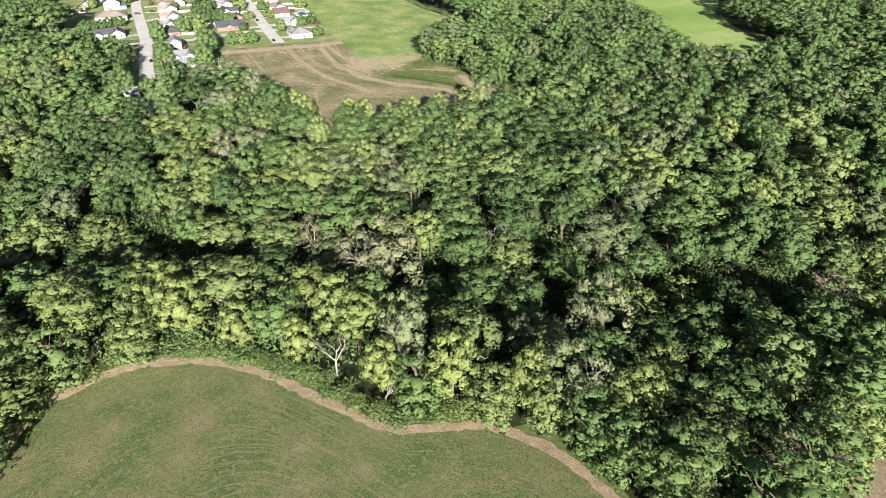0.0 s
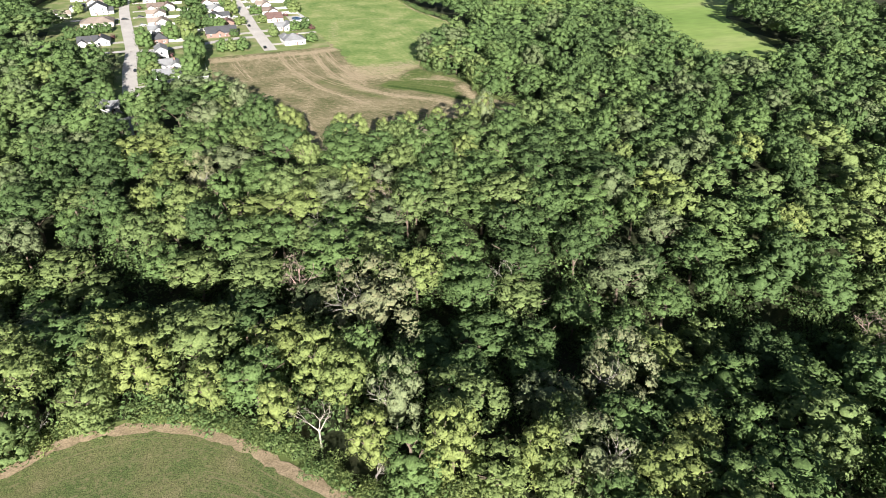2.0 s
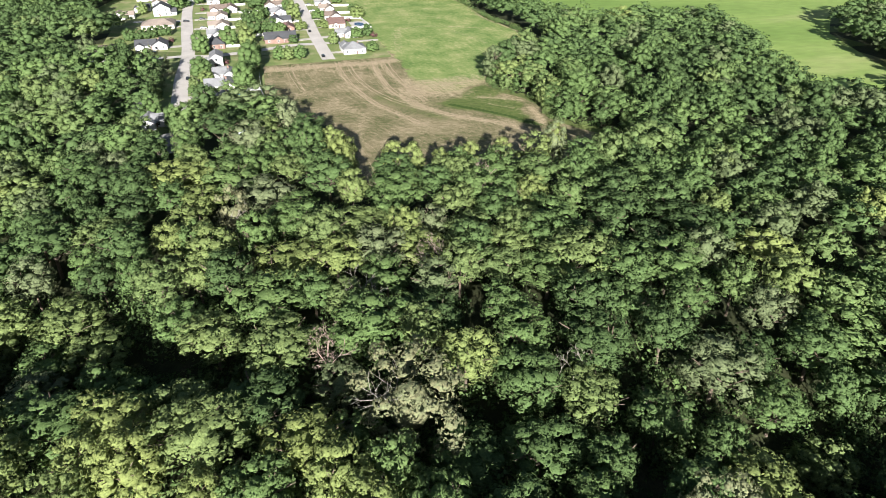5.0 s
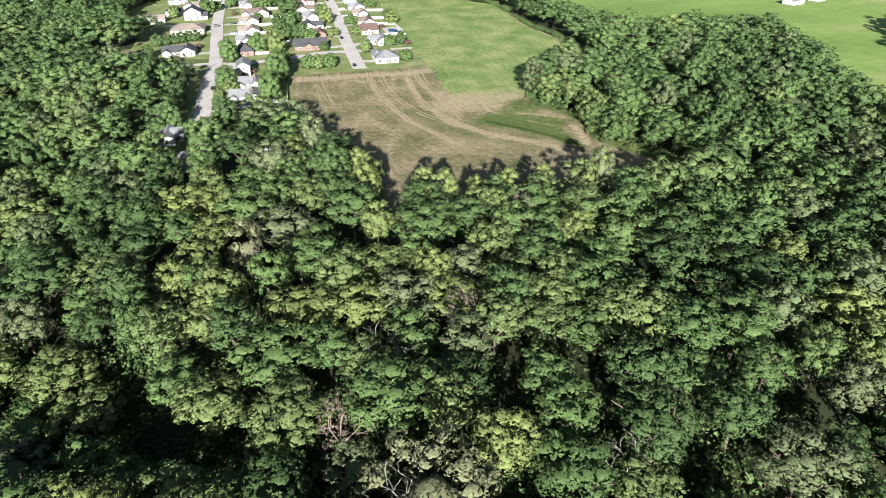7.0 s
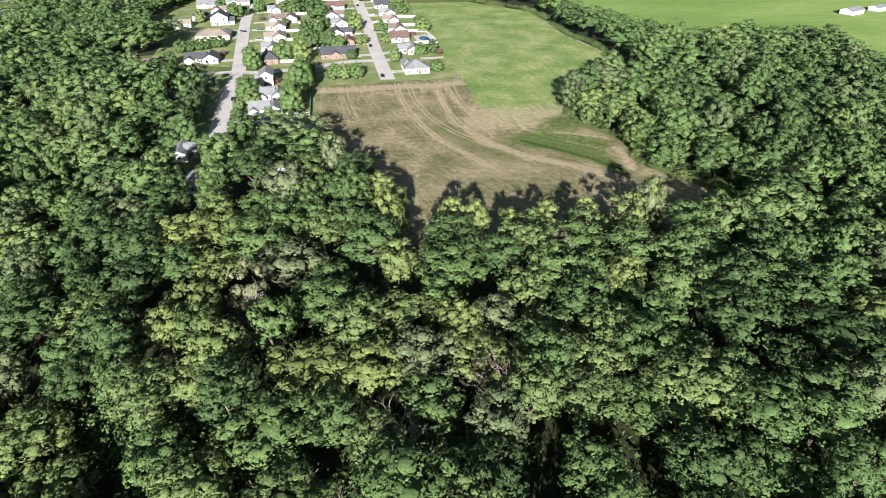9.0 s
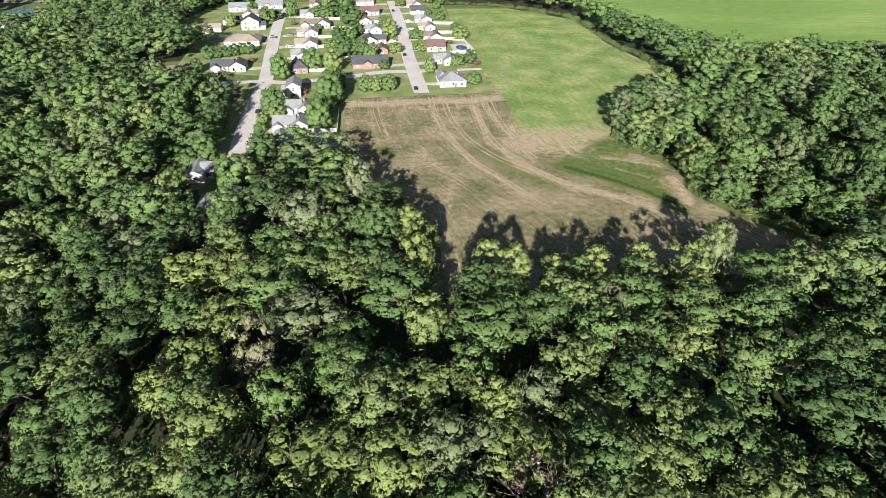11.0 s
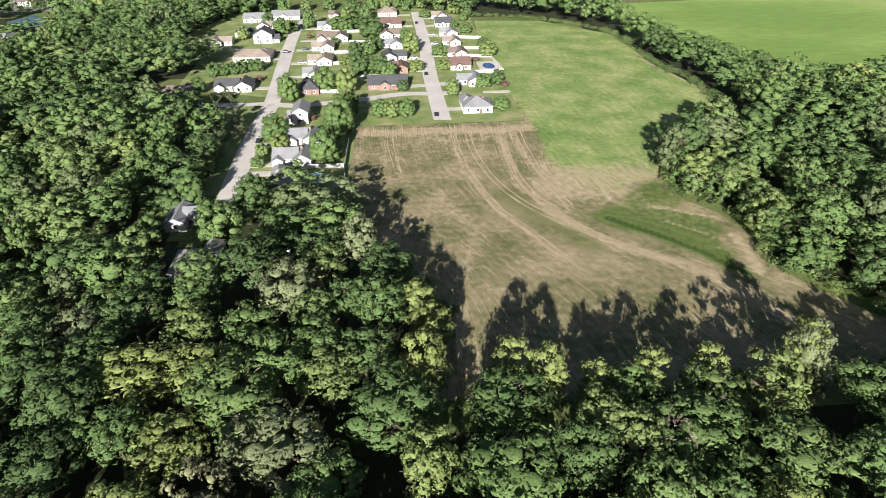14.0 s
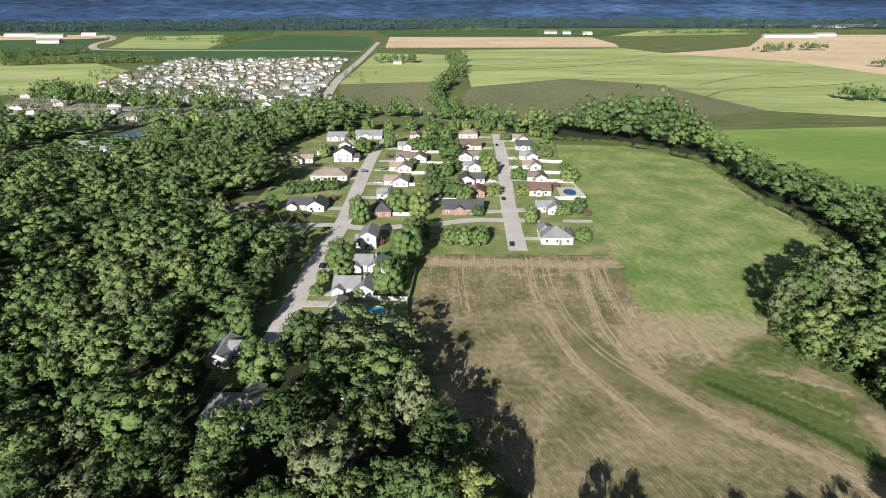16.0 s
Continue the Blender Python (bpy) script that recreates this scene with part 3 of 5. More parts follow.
ribbon("pond_road", smooth_line([(-230, 572), (-190, 600), (-150, 640), (-120, 672), (-165, 722), (-200, 770)], 6), 6, FAR_ROAD, 0.3, "pale lane through the trees", "road")

# ---- trees ----
def leaf_cloud(rng, centres, radii, per, size, squash=0.8, lean=None, whole=None):
    """Loose leaves on the skin of many small tufts: for each, three corners and the way it faces at each.
    lean: the way each tuft bulges; whole: the way its part of the crown faces."""
    n = len(centres) * per
    if lean is None:
        lean = np.tile((0.0, 0.0, 0.6), (len(centres), 1))
    if whole is None:
        whole = centres - np.average(centres, axis=0)
        whole = whole / np.linalg.norm(whole, axis=1, keepdims=True)
    lean, whole = np.repeat(lean, per, axis=0), np.repeat(whole, per, axis=0)
    d = rng.normal(size=(n, 3)) + 1.0 * lean
    d /= np.linalg.norm(d, axis=1, keepdims=True)
    r = np.repeat(radii, per) * rng.uniform(0.62, 1.10, n)
    p = np.repeat(centres, per, axis=0) + d * r[:, None] * np.array([1, 1, squash])
    nrm = d + 0.6 * lean + rng.normal(size=(n, 3)) * 0.35
    nrm /= np.linalg.norm(nrm, axis=1, keepdims=True)
    u = np.cross(nrm, rng.normal(size=(n, 3)))
    u /= np.linalg.norm(u, axis=1, keepdims=True)
    v = np.cross(nrm, u)
    tri = np.empty((n, 6, 3))
    soft = 0.75 * d + 0.75 * lean + 0.45 * whole + rng.normal(size=(n, 3)) * 0.15
    tri[:, 3:] = (soft / np.linalg.norm(soft, axis=1, keepdims=True))[:, None]
    for k in range(3):
        a = 2.094 * k + rng.uniform(-0.5, 0.5, n)
        s = size * rng.uniform(0.6, 1.4, n)
        tri[:, k] = p + (np.cos(a) * s)[:, None] * u + (np.sin(a) * s * 0.8)[:, None] * v
    return tri


def ball_mesh(cuts):
    """Corners of a unit ball's facets."""
    bm = bmesh.new()
    bmesh.ops.create_icosphere(bm, subdivisions=cuts, radius=1)
    corners = np.array([[tuple(v.co) for v in f.verts] for f in bm.faces])
    bm.free()
    return corners


BALLS = {1: ball_mesh(1), 2: ball_mesh(2)}


def core(rng, centre, radii, cuts=1):
    """The rounded inner mass of a bough, under its leaves."""
    way = BALLS[cuts] @ np.array(Euler(rng.uniform(0, 6, 3)).to_matrix())
    return np.concatenate([np.asarray(centre) + way * np.asarray(radii), way], axis=1)


def crown(seed, radius, low, high, lumps, tufts, per, size, cuts=1, lump=0.36, uneven=1.0, inner=0.40, back=0.68, rise=0.9):
    """A broad-leaved crown from low to high: boughs that bulge from an uneven dome, each of many leafy tufts, with gaps between."""
    rng = np.random.default_rng(seed)
    h = high - low
    phase = rng.uniform(0, 6.283, 3)

    def skin(n):
        z, a = rng.uniform(0.04, 1, n), rng.uniform(0, 6.283, n)
        lobes = 1 + uneven * (0.13 * np.sin(a * 2 + phase[0]) + 0.10 * np.sin(a * 3 + phase[1]) + 0.07 * np.sin(a * 5 + z * 6 + phase[2]))
        prof = np.sqrt(np.clip(1 - np.clip((z - 0.36) / 0.64, -0.62, 1) ** 2, 0.0, 1))
        return np.stack([radius * prof * lobes * np.cos(a), radius * prof * lobes * np.sin(a), low + z * h], -1)

    picked = np.array([[0, 0, high - 0.02 * h]])
    while len(picked) < lumps:
        some = skin(14)
        gap = np.linalg.norm(some[:, None] - picked[None], axis=2).min(1)
        picked = np.concatenate([picked, some[[gap.argmax()]]])
    out = picked - np.array([0, 0, low + 0.30 * h])
    out /= np.linalg.norm(out, axis=1, keepdims=True)
    lr = radius * lump * rng.uniform(0.72, 1.25, lumps)
    cent = picked - out * (lr * np.where(rng.uniform(size=lumps) < 0.25, rng.uniform(0.9, 1.5, lumps), 0.72))[:, None]
    n = int(tufts * 1.45)
    k = np.arange(n) + 0.5
    zz, aa = 1 - 2 * k / n, k * 2.39996
    ball = np.stack([np.sqrt(1 - zz * zz) * np.cos(aa), np.sqrt(1 - zz * zz) * np.sin(aa), zz], -1)
    rows = []
    for c, o, r in zip(cent, out, lr):
        t = rng.uniform(0, 6.283)
        d = ball @ np.array([[math.cos(t), math.sin(t), 0], [-math.sin(t), math.cos(t), 0], [0, 0, 1]]) + rng.normal(size=(n, 3)) * 0.16
        d /= np.linalg.norm(d, axis=1, keepdims=True)
        d = d[d @ (o + np.array([0, 0, 0.45])) > -0.30]
        m = len(d)
        rows.append(np.concatenate([c + d * r * rng.uniform(0.66, 0.98, (m, 1)) * np.array([1, 1, rise]), d, np.tile(o, (m, 1)), r * rng.uniform(0.28, 0.46, (m, 1))], axis=1))
    rows = np.concatenate(rows)
    tri = leaf_cloud(rng, rows[:, :3], rows[:, 9], per, size, 0.9 * rise, rows[:, 3:6], rows[:, 6:9])
    if cuts:
        inside_mass = [core(rng, c, (r * back, r * back, r * back * rise), cuts) for c, r in zip(cent, lr)]
        for mass, o in zip(inside_mass, out):
            mass[:, 3:] += 0.5 * o
        tri = np.concatenate([tri, *inside_mass, core(rng, (0, 0, low + h * 0.34), (radius * inner, radius * inner, h * 0.24), 2)])
    return tri


def tube(bm, a, b, ra, rb, sides=6):
    a, b = Vector(a), Vector(b)
    q = (b - a).to_track_quat("Z", "Y")
    rings = []
    for c, r in ((a, ra), (b, rb)):
        rings.append([bm.verts.new(c + q @ Vector((r * math.cos(6.2832 * k / sides), r * math.sin(6.2832 * k / sides), 0))) for k in range(sides)])
    for k in range(sides):
        bm.faces.new((rings[0][k], rings[0][(k + 1) % sides], rings[1][(k + 1) % sides], rings[1][k]))


def limbs(seed, high, thick, depth=3, reach=0.45, start=0.35):
    """A tapered trunk that forks into limbs."""
    rng = random.Random(seed)
    bm = bmesh.new()

    def grow(p, d, length, r, level):
        q = p + d * length
        tube(bm, p, q, r, r * 0.62, 7 if level == 0 else 5 if level == 1 else 4)
        if level >= depth:
            return
        for k in range(3 if level < 2 else 2):
            a = rng.uniform(0, 6.28)
            nd = (d + Vector((math.cos(a), math.sin(a), rng.uniform(-0.1, 0.4))) * rng.uniform(0.55, 0.95)).normalized()
            grow(p + d * length * rng.uniform(0.7, 1.0), nd, length * rng.uniform(0.5, 0.75), r * 0.55, level + 1)
    p = Vector((0, 0, -0.4))
    first = high * start
    grow(p, Vector((rng.uniform(-0.06, 0.06), rng.uniform(-0.06, 0.06), 1)).normalized(), first, thick, 0)
    return bm


def tri_mesh(name, tri, tint, material):
    """A mesh from loose leaves (n, 6, 3), with a tint for each; clumps are shaded as rounded masses."""
    n = len(tri)
    me = bpy.data.meshes.new(name)
    me.vertices.add(3 * n)
    me.vertices.foreach_set("co", np.ascontiguousarray(tri[:, :3], np.float32).ravel())
    me.loops.add(3 * n)
    me.loops.foreach_set("vertex_index", np.arange(3 * n, dtype=np.int32))
    me.polygons.add(n)
    me.polygons.foreach_set("loop_start", np.arange(0, 3 * n, 3, dtype=np.int32))
    me.update(calc_edges=True)
    att = me.attributes.new("tint", "FLOAT", "POINT")
    att.data.foreach_set("value", np.repeat(np.broadcast_to(np.asarray(tint, np.float32), (n,)), 3).copy())
    me.materials.append(material)
    ways = tri[:, 3:].reshape(-1, 3)
    ways = ways / np.maximum(np.linalg.norm(ways, axis=1, keepdims=True), 1e-6)
    me.normals_split_custom_set(ways.astype(np.float32))
    return me


def shifted(tri, turn, move):
    """Leaves turned and scaled by a matrix and then moved."""
    out = tri @ turn
    out[:, :3] += move
    return out


TINTS = (0.03, 0.13, 0.22, 0.33, 0.43, 0.72)
RADIUS, TALL = 4.6, 17.0
# crowns at three levels of detail, of radius 4.6 and height 17
FINE = [crown(10 + k, RADIUS, 8.0 - k % 3, TALL, 25 + k % 4, 11, 11, 0.275, 1, 0.29 + 0.02 * (k % 3), back=0.58) for k in range(6)]
EDGE = [crown(20 + k, RADIUS, 0.6, TALL, 34, 10, 8, 0.32, 1, 0.31, back=0.56) for k in range(4)]
MIDDLE = [crown(30 + k, RADIUS, 7.5, TALL, 21 + k % 3, 10, 6, 0.38, 1, 0.31, back=0.66) for k in range(6)]
COARSE = [crown(50 + k, RADIUS, 6.5, TALL, 16, 8, 5, 0.46, 1, 0.34, back=0.66) for k in range(6)]
DISTANT = [crown(60 + k, RADIUS, 4.5, TALL, 9, 6, 3, 0.66, 1, 0.42, back=0.72) for k in range(4)]
TINY = [crown(70 + k, RADIUS, 0.6, TALL * 0.8, 6, 4, 3, 1.25, 0, 0.52) for k in range(5)]

TREE_KINDS = {}


def tree_kind(key, tri, tint, bark, trunk_seed, high=TALL, thick=0.32, label="", depth=2, start=0.45):
    """One tree, kept aside as a pattern for copies."""
    root = new("tree")
    tagged(root, label, "tree", "trees")
    body = part("trunk", limbs(trunk_seed, high, thick, depth, start=start), bark, root)
    leaves = new("crown", tri_mesh("crown", tri, tint, LEAF))
    leaves.parent = root
    TREE_KINDS[key] = root
    return root


used_kinds = set()


def plant(key, x, y, radius=RADIUS, high=TALL, turn=None, base=None):
    """Sets a tree of a kind on the ground."""
    z = float(height(x, y)) - 0.05 if base is None else base
    m = pose(x, y, z, 0, 0, (x * 37 + y * 91) % 360 if turn is None else turn)
    root = TREE_KINDS[key]
    size = Vector((radius / RADIUS, radius / RADIUS, high / TALL))
    if key in used_kinds:
        ob = copy_thing(root, m)
    else:
        used_kinds.add(key)
        ob = root
        ob.matrix_basis = m
    ob.scale = size
    return ob


for k, tint in enumerate(TINTS):
    words = ("dark green", "deep green", "mid green", "olive green", "yellow-green", "grey-olive")[k]
    for v in range(2):
        tree_kind(("oak", k, v), FINE[(k + 3 * v) % 6], tint, BARK, 5 + k + v, label=f"tall {words} broad-leaved tree with a full crown")
for k, tint in enumerate((0.12, 0.24, 0.38)):
    tree_kind(("edge", k), EDGE[k], tint, BARK, 40 + k, label=f"{('deep', 'mid', 'olive')[k]} green tree leafy down to the ground")
tree_kind("sycamore", crown(90, RADIUS * 1.1, 3, TALL, 32, 12, 10, 0.24, 1, 0.26, 1.6, back=0.5), 0.78, PALE_BARK, 3, thick=0.2, label="pale grey-green sycamore with white limbs showing", depth=4, start=0.42)
tree_kind("yellow", crown(91, RADIUS, 3.5, TALL, 28, 12, 9, 0.27, 1, 0.30), 0.47, BARK, 8, label="yellow-green tree at the wood's edge")
tree_kind("brown", crown(92, RADIUS, 1.5, TALL, 30, 11, 8, 0.32, 1, 0.32), 0.66, BARK, 9, label="grey-olive tree at the wood's edge")
for key, seed, tint, words in (("bush", 93, 0.19, "mid green"), ("bright_bush", 95, 0.36, "bright yellow-green"), ("dark_bush", 96, 0.07, "dark green")):
    tree_kind(key, crown(seed, RADIUS, 0.5, TALL, 26, 11, 7, 0.33, 1, 0.36, 0.6, back=0.80, rise=1.6), tint, BARK, seed, thick=0.15, label=f"rounded {words} garden tree with leaves to the ground")


def cone(seed):
    """A conifer's crown in ragged tiers."""
    dice = np.random.default_rng(seed)
    z = dice.beta(1.0, 1.7, 110)
    a = np.arange(110) * 2.39996
    rr = RADIUS * (1 - z) * (0.80 + 0.2 * np.sin(z * 55)) * dice.uniform(0.75, 1.05, 110)
    cent = np.stack([rr * np.cos(a), rr * np.sin(a), 0.8 + z * (TALL - 1.2)], -1)
    return leaf_cloud(dice, cent, 0.55 + 0.75 * (1 - z), 18, 0.36, 0.55)


tree_kind("spruce", cone(97), 0.68, BARK, 12, thick=0.16, label="grey-green spruce with ragged tiers", depth=1, start=0.9)
tree_kind("maroon", crown(94, RADIUS, 1.5, TALL, 16, 9, 6, 0.45, 1, 0.40, 0.6), 0.96, BARK, 11, thick=0.15, label="small purple-leaved ornamental tree")


def dead_tree(x, y, high, seed, bark, label, lean=0):
    ob = ob_from("dead_tree", limbs(seed, high * 1.2, 0.26, 5, start=0.40), bark)
    if bark is DEAD_BARK:
        dry_crown = new("dry_crown", tri_mesh("dry_crown", crown(seed, 3.2, high * 0.42, high * 1.12, 15, 9, 9, 0.13, 0, 0.34), 0.5, bark))
        dry_crown.parent = ob
    ob.matrix_basis = pose(x, y, float(height(x, y)) - 0.05, lean, 0, seed * 40)
    return tagged(ob, label, "dead tree")


# ---- woods ----
CLEAR = [[(-40, 312), (-5, 312), (-5, 357), (-40, 356)], [(-21, 296), (4, 296), (5, 323), (-21, 322)], [(-70, 452), (-44, 452), (-44, 488), (-70, 488)],
         [(-232, 646), (-192, 646), (-195, 702), (-232, 702)]]
EAST_RIM = [(152, 388), (168, 405), (189, 417), (199, 433), (204, 468), (197, 515), (197, 591), (160, 642), (113, 664)]
rng = np.random.default_rng(4)
cand = np.stack([rng.uniform(-420, 500, 60000), rng.uniform(40, 800, 60000)], -1)
keep = inside(cand[:, 0], cand[:, 1], WOODS)
for c in CLEAR:
    keep &= ~inside(cand[:, 0], cand[:, 1], c)
keep &= (away(cand[:, 0], cand[:, 1], STREAM[8:15]) > 2.5) & (away(cand[:, 0], cand[:, 1], [(-230, 572), (-190, 600), (-150, 640), (-120, 672), (-165, 722)]) > 6)
keep &= (away(cand[:, 0], cand[:, 1], STREAM[2:10]) > 3.6) & (np.hypot(cand[:, 0] - 108, cand[:, 1] - 86) > 10)
keep &= (away(cand[:, 0], cand[:, 1], WOODS + WOODS[:1]) > 2.2) & (away(cand[:, 0], cand[:, 1], EAST_RIM) > 4.5) & (away(cand[:, 0], cand[:, 1], FIELD_EDGE) > 2.8)
cand = cand[keep]
# the stretch of woods that the flight overlooks
OVERLOOKED = [(-80, 40), (-110, 190), (-140, 330), (-450, 800), (500, 800), (500, 255), (240, 60), (200, 30)]
cand = cand[inside(cand[:, 0], cand[:, 1], OVERLOOKED)]


def scatter(points, gap, taken):
    """Dart throwing: keeps points that stand clear of those kept before."""
    cells, out = {}, []
    for x, y, r in taken:
        cells.setdefault((int(x // 8), int(y // 8)), []).append((x, y, r))
    for x, y in points:
        far = math.hypot(x - 40, y - 200)
        r = gap * (0.72 + 0.62 * rng.random()) * (1.0 if far < 260 else 1.15)
        i, j = int(x // 8), int(y // 8)
        if all((x - a) ** 2 + (y - b) ** 2 > (0.5 * (r + c)) ** 2 for di in (-1, 0, 1) for dj in (-1, 0, 1) for a, b, c in cells.get((i + di, j + dj), ())):
            cells.setdefault((i, j), []).append((x, y, r))
            out.append((x, y, r))
    return out


# trees that stand out: kind, x, y, radius, height
CHOSEN = [("yellow", 48, 256, 5.0, 19.5), ("yellow", 66, 256, 4.2, 16.5), ("yellow", 73, 254, 4.0, 16), ("yellow", 82, 251, 3.6, 14), ("yellow", 93, 252, 4.0, 15),
          ("yellow", 105, 252, 3.6, 15), ("yellow", 127, 255, 4.2, 18), ("yellow", 48, 281, 4.6, 15), ("yellow", 51, 272, 4.4, 15), ("sycamore", 11.5, 226, 4.6, 21),
          ("sycamore", 42, 141, 9.4, 22), ("yellow", 26, 126, 5.4, 17), ("yellow", -9, 140, 5.6, 16), ("sycamore", 36.5, 107.5, 4.6, 21.5), ("yellow", 43, 95.5, 5.2, 17),
          ("sycamore", 65, 82, 5.8, 18), ("sycamore", 83, 101, 6.0, 18), ("brown", 144, 364, 4.8, 20), ("sycamore", 126, 252, 4.0, 20), ("yellow", 3, 131, 4.2, 12),
          ("yellow", -17, 143, 4.6, 15), ("yellow", 15, 120, 3.8, 12), ("yellow", 57, 88, 4.6, 14), ("yellow", 30, 104, 4.2, 13)]
taken = [(x, y, 1.25 * r) for _, x, y, r, _ in CHOSEN]
spots = scatter(cand, 10.2, taken)

near_trees, groups = [], {"fine": [], "middle": [], "coarse": [], "distant": []}
for x, y, r in spots:
    # least distance at which the place comes into view along the flight line
    reach = min(math.hypot(x - px, y - py) for px, py in ((0, 0), (17, 40), (29, 80), (38, 135), (45, 180)) if y - py > 45 or py == 0)
    groups["fine" if reach < 128 else "middle" if reach < 235 else "coarse" if reach < 520 else "distant"].append((x, y, r))
by_path = sorted(groups["fine"], key=lambda s: away(s[0], s[1], [(30, 118), (60, 130), (45, 255)]))
singles, groups["fine"] = by_path[:190], by_path[190:]


def tree_tint(x, y):
    """Patches of darker and yellower trees, with olive and grey-green ones among them."""
    v = noise.noise(Vector((x * 0.018, y * 0.018, 3.7)))
    if away(x, y, FIELD_EDGE) < 20:
        v = 1.2 if x < 60 else 0.9
    if rng.random() < 0.10:
        return 0.61 + 0.05 * rng.random()
    # west of x -12 the lower tint also stands for shaded gaps between crowns
    far = max(0.10 if x < -12 and y > 205 or x > 140 and y > 240 or x < -70 else 0.0, 0.11 * float(smooth(265, 310, y)), 0.09 if x > 118 and y > 110 else 0.0)
    return min(max(0.22 - far + 0.15 * v + rng.normal() * 0.11 + (0.05 if -10 < x < 140 and 165 < y < 268 else 0), 0.0), 0.48)


RIM = WOODS + WOODS[:1]


def joined_woods(name, rows, patterns, label):
    tri, tint = [], []
    for x, y, r in rows:
        p = patterns[int(rng.integers(len(patterns)))]
        rim = (away(x, y, RIM) < 6.5 and y < 700) or (away(x, y, STREAM) < 34 and rng.random() < 0.6)
        if rim and patterns is not COARSE and patterns is not DISTANT:
            p = EDGE[int(rng.integers(len(EDGE)))]
        a = rng.uniform(0, 6.283)
        s = r * 0.60 / RADIUS * rng.uniform(0.92, 1.2)
        hz = rng.uniform(0.78, 1.20) * (1 + 0.75 * math.exp(-((x - 195) / 60) ** 2 - ((y - 690) / 80) ** 2)) * (0.38 if -255 < x < -165 and 555 < y < 665 else 1) * (0.85 if rim else 1) * (0.88 if away(x, y, STREAM) < 12 else 1)
        c, d = math.cos(a) * s, math.sin(a) * s
        q = shifted(p, np.array([[c, d, 0], [-d, c, 0], [0, 0, hz]]), np.array([x, y, float(height(x, y))]))
        tri.append(q)
        t = tree_tint(x, y)
        tint.append(np.full(len(q), t))
    ob = new(name, tri_mesh(name, np.concatenate(tri), np.concatenate(tint), LEAF))
    return tagged(ob, label, "woods", kind="stuff")


joined_woods("woodland", groups["fine"], FINE, "dense mixed green woodland canopy")
joined_woods("woodland_beyond", groups["middle"], MIDDLE, "dense mixed green woodland canopy")
joined_woods("far_woodland", groups["coarse"], COARSE, "dense mixed green woodland canopy farther off")
joined_woods("farthest_woodland", groups["distant"], DISTANT, "dense mixed green woodland canopy farther off")
CHOSEN += [(("edge", 0), 146, 357, 5.0, 15), (("edge", 1), 146, 347, 4.2, 12), (("edge", 0), 153, 341, 5.2, 16), (("edge", 1), 155, 326, 5.0, 15), (("edge", 0), 154, 312, 5.0, 14),
           (("edge", 1), 160, 299, 4.8, 14), (("edge", 0), 166, 287, 4.8, 15), (("edge", 1), 174, 277, 5.0, 15), (("edge", 2), 58, 82, 4.6, 12), (("edge", 0), 63, 74, 5.0, 13),
           (("edge", 1), 66, 64, 5.0, 13), (("edge", 2), 69, 53, 4.8, 13)]
for kind, x, y, r, h in CHOSEN:
    plant(kind, x, y, r, h - float(height(x, y)))
for n, (x, y, r) in enumerate(singles):
    shade = tree_tint(x, y)
    k = 5 if shade > 0.6 else min(int(shade * 10.5), 4)
    rim = away(x, y, RIM) < 7.5
    plant(("edge", min(k // 2, 2)) if rim else ("oak", k, n % 2), x, y, r * 0.64, 17 * rng.uniform(0.82, 1.16) * (0.88 if away(x, y, STREAM) < 12 else 1))

# ---- village ----
def box_into(bm, x0, x1, y0, y1, z0, z1):
    v = [bm.verts.new((x, y, z)) for z in (z0, z1) for x, y in ((x0, y0), (x1, y0), (x1, y1), (x0, y1))]
    for q in ((3, 2, 1, 0), (4, 5, 6, 7), (0, 1, 5, 4), (1, 2, 6, 5), (2, 3, 7, 6), (3, 0, 4, 7)):
        bm.faces.new([v[k] for k in q])


def box(x0, x1, y0, y1, z0, z1, bevel=0.0):
    bm = bmesh.new()
    box_into(bm, x0, x1, y0, y1, z0, z1)
    if bevel:
        bmesh.ops.bevel(bm, geom=bm.edges[:], offset=bevel, segments=1, affect="EDGES")
    return bm


def shingle(name, c):
    lo, hi = tuple(v * 0.85 for v in c), tuple(v * 1.15 for v in c)
    return surface(name, [(0.3, lo), (0.7, hi)], 0.25, fine_scale=5, fine_amount=0.22, stretch=(1, 1, 3), bump=0.25, bump_scale=5)


ROOFS = {"grey": shingle("grey_shingle", (0.21, 0.215, 0.225)), "slate": shingle("slate_shingle", (0.07, 0.073, 0.08)), "brown": shingle("brown_shingle", (0.165, 0.13, 0.112)),
         "maroon": shingle("maroon_shingle", (0.145, 0.092, 0.083)), "tan": shingle("tan_shingle", (0.24, 0.20, 0.172)), "pale": shingle("pale_shingle", (0.255, 0.25, 0.245))}
WALLS = {"white": surface("white_siding", [(0.3, (0.43, 0.43, 0.435)), (0.7, (0.50, 0.50, 0.505))], 0.3, fine_scale=4, fine_amount=0.05, bump=0.1, rough=0.6),
         "cream": surface("cream_siding", [(0.3, (0.46, 0.42, 0.36)), (0.7, (0.53, 0.49, 0.42))], 0.3, fine_scale=4, fine_amount=0.06, bump=0.1, rough=0.7),
         "blue": surface("blue_siding", [(0.3, (0.42, 0.48, 0.55)), (0.7, (0.48, 0.54, 0.60))], 0.3, fine_scale=4, fine_amount=0.06, bump=0.1, rough=0.7),
         "brick": surface("red_brick", [(0.3, (0.185, 0.120, 0.10)), (0.7, (0.25, 0.17, 0.145))], 0.6, fine_scale=7, fine_amount=0.2, bump=0.2)}
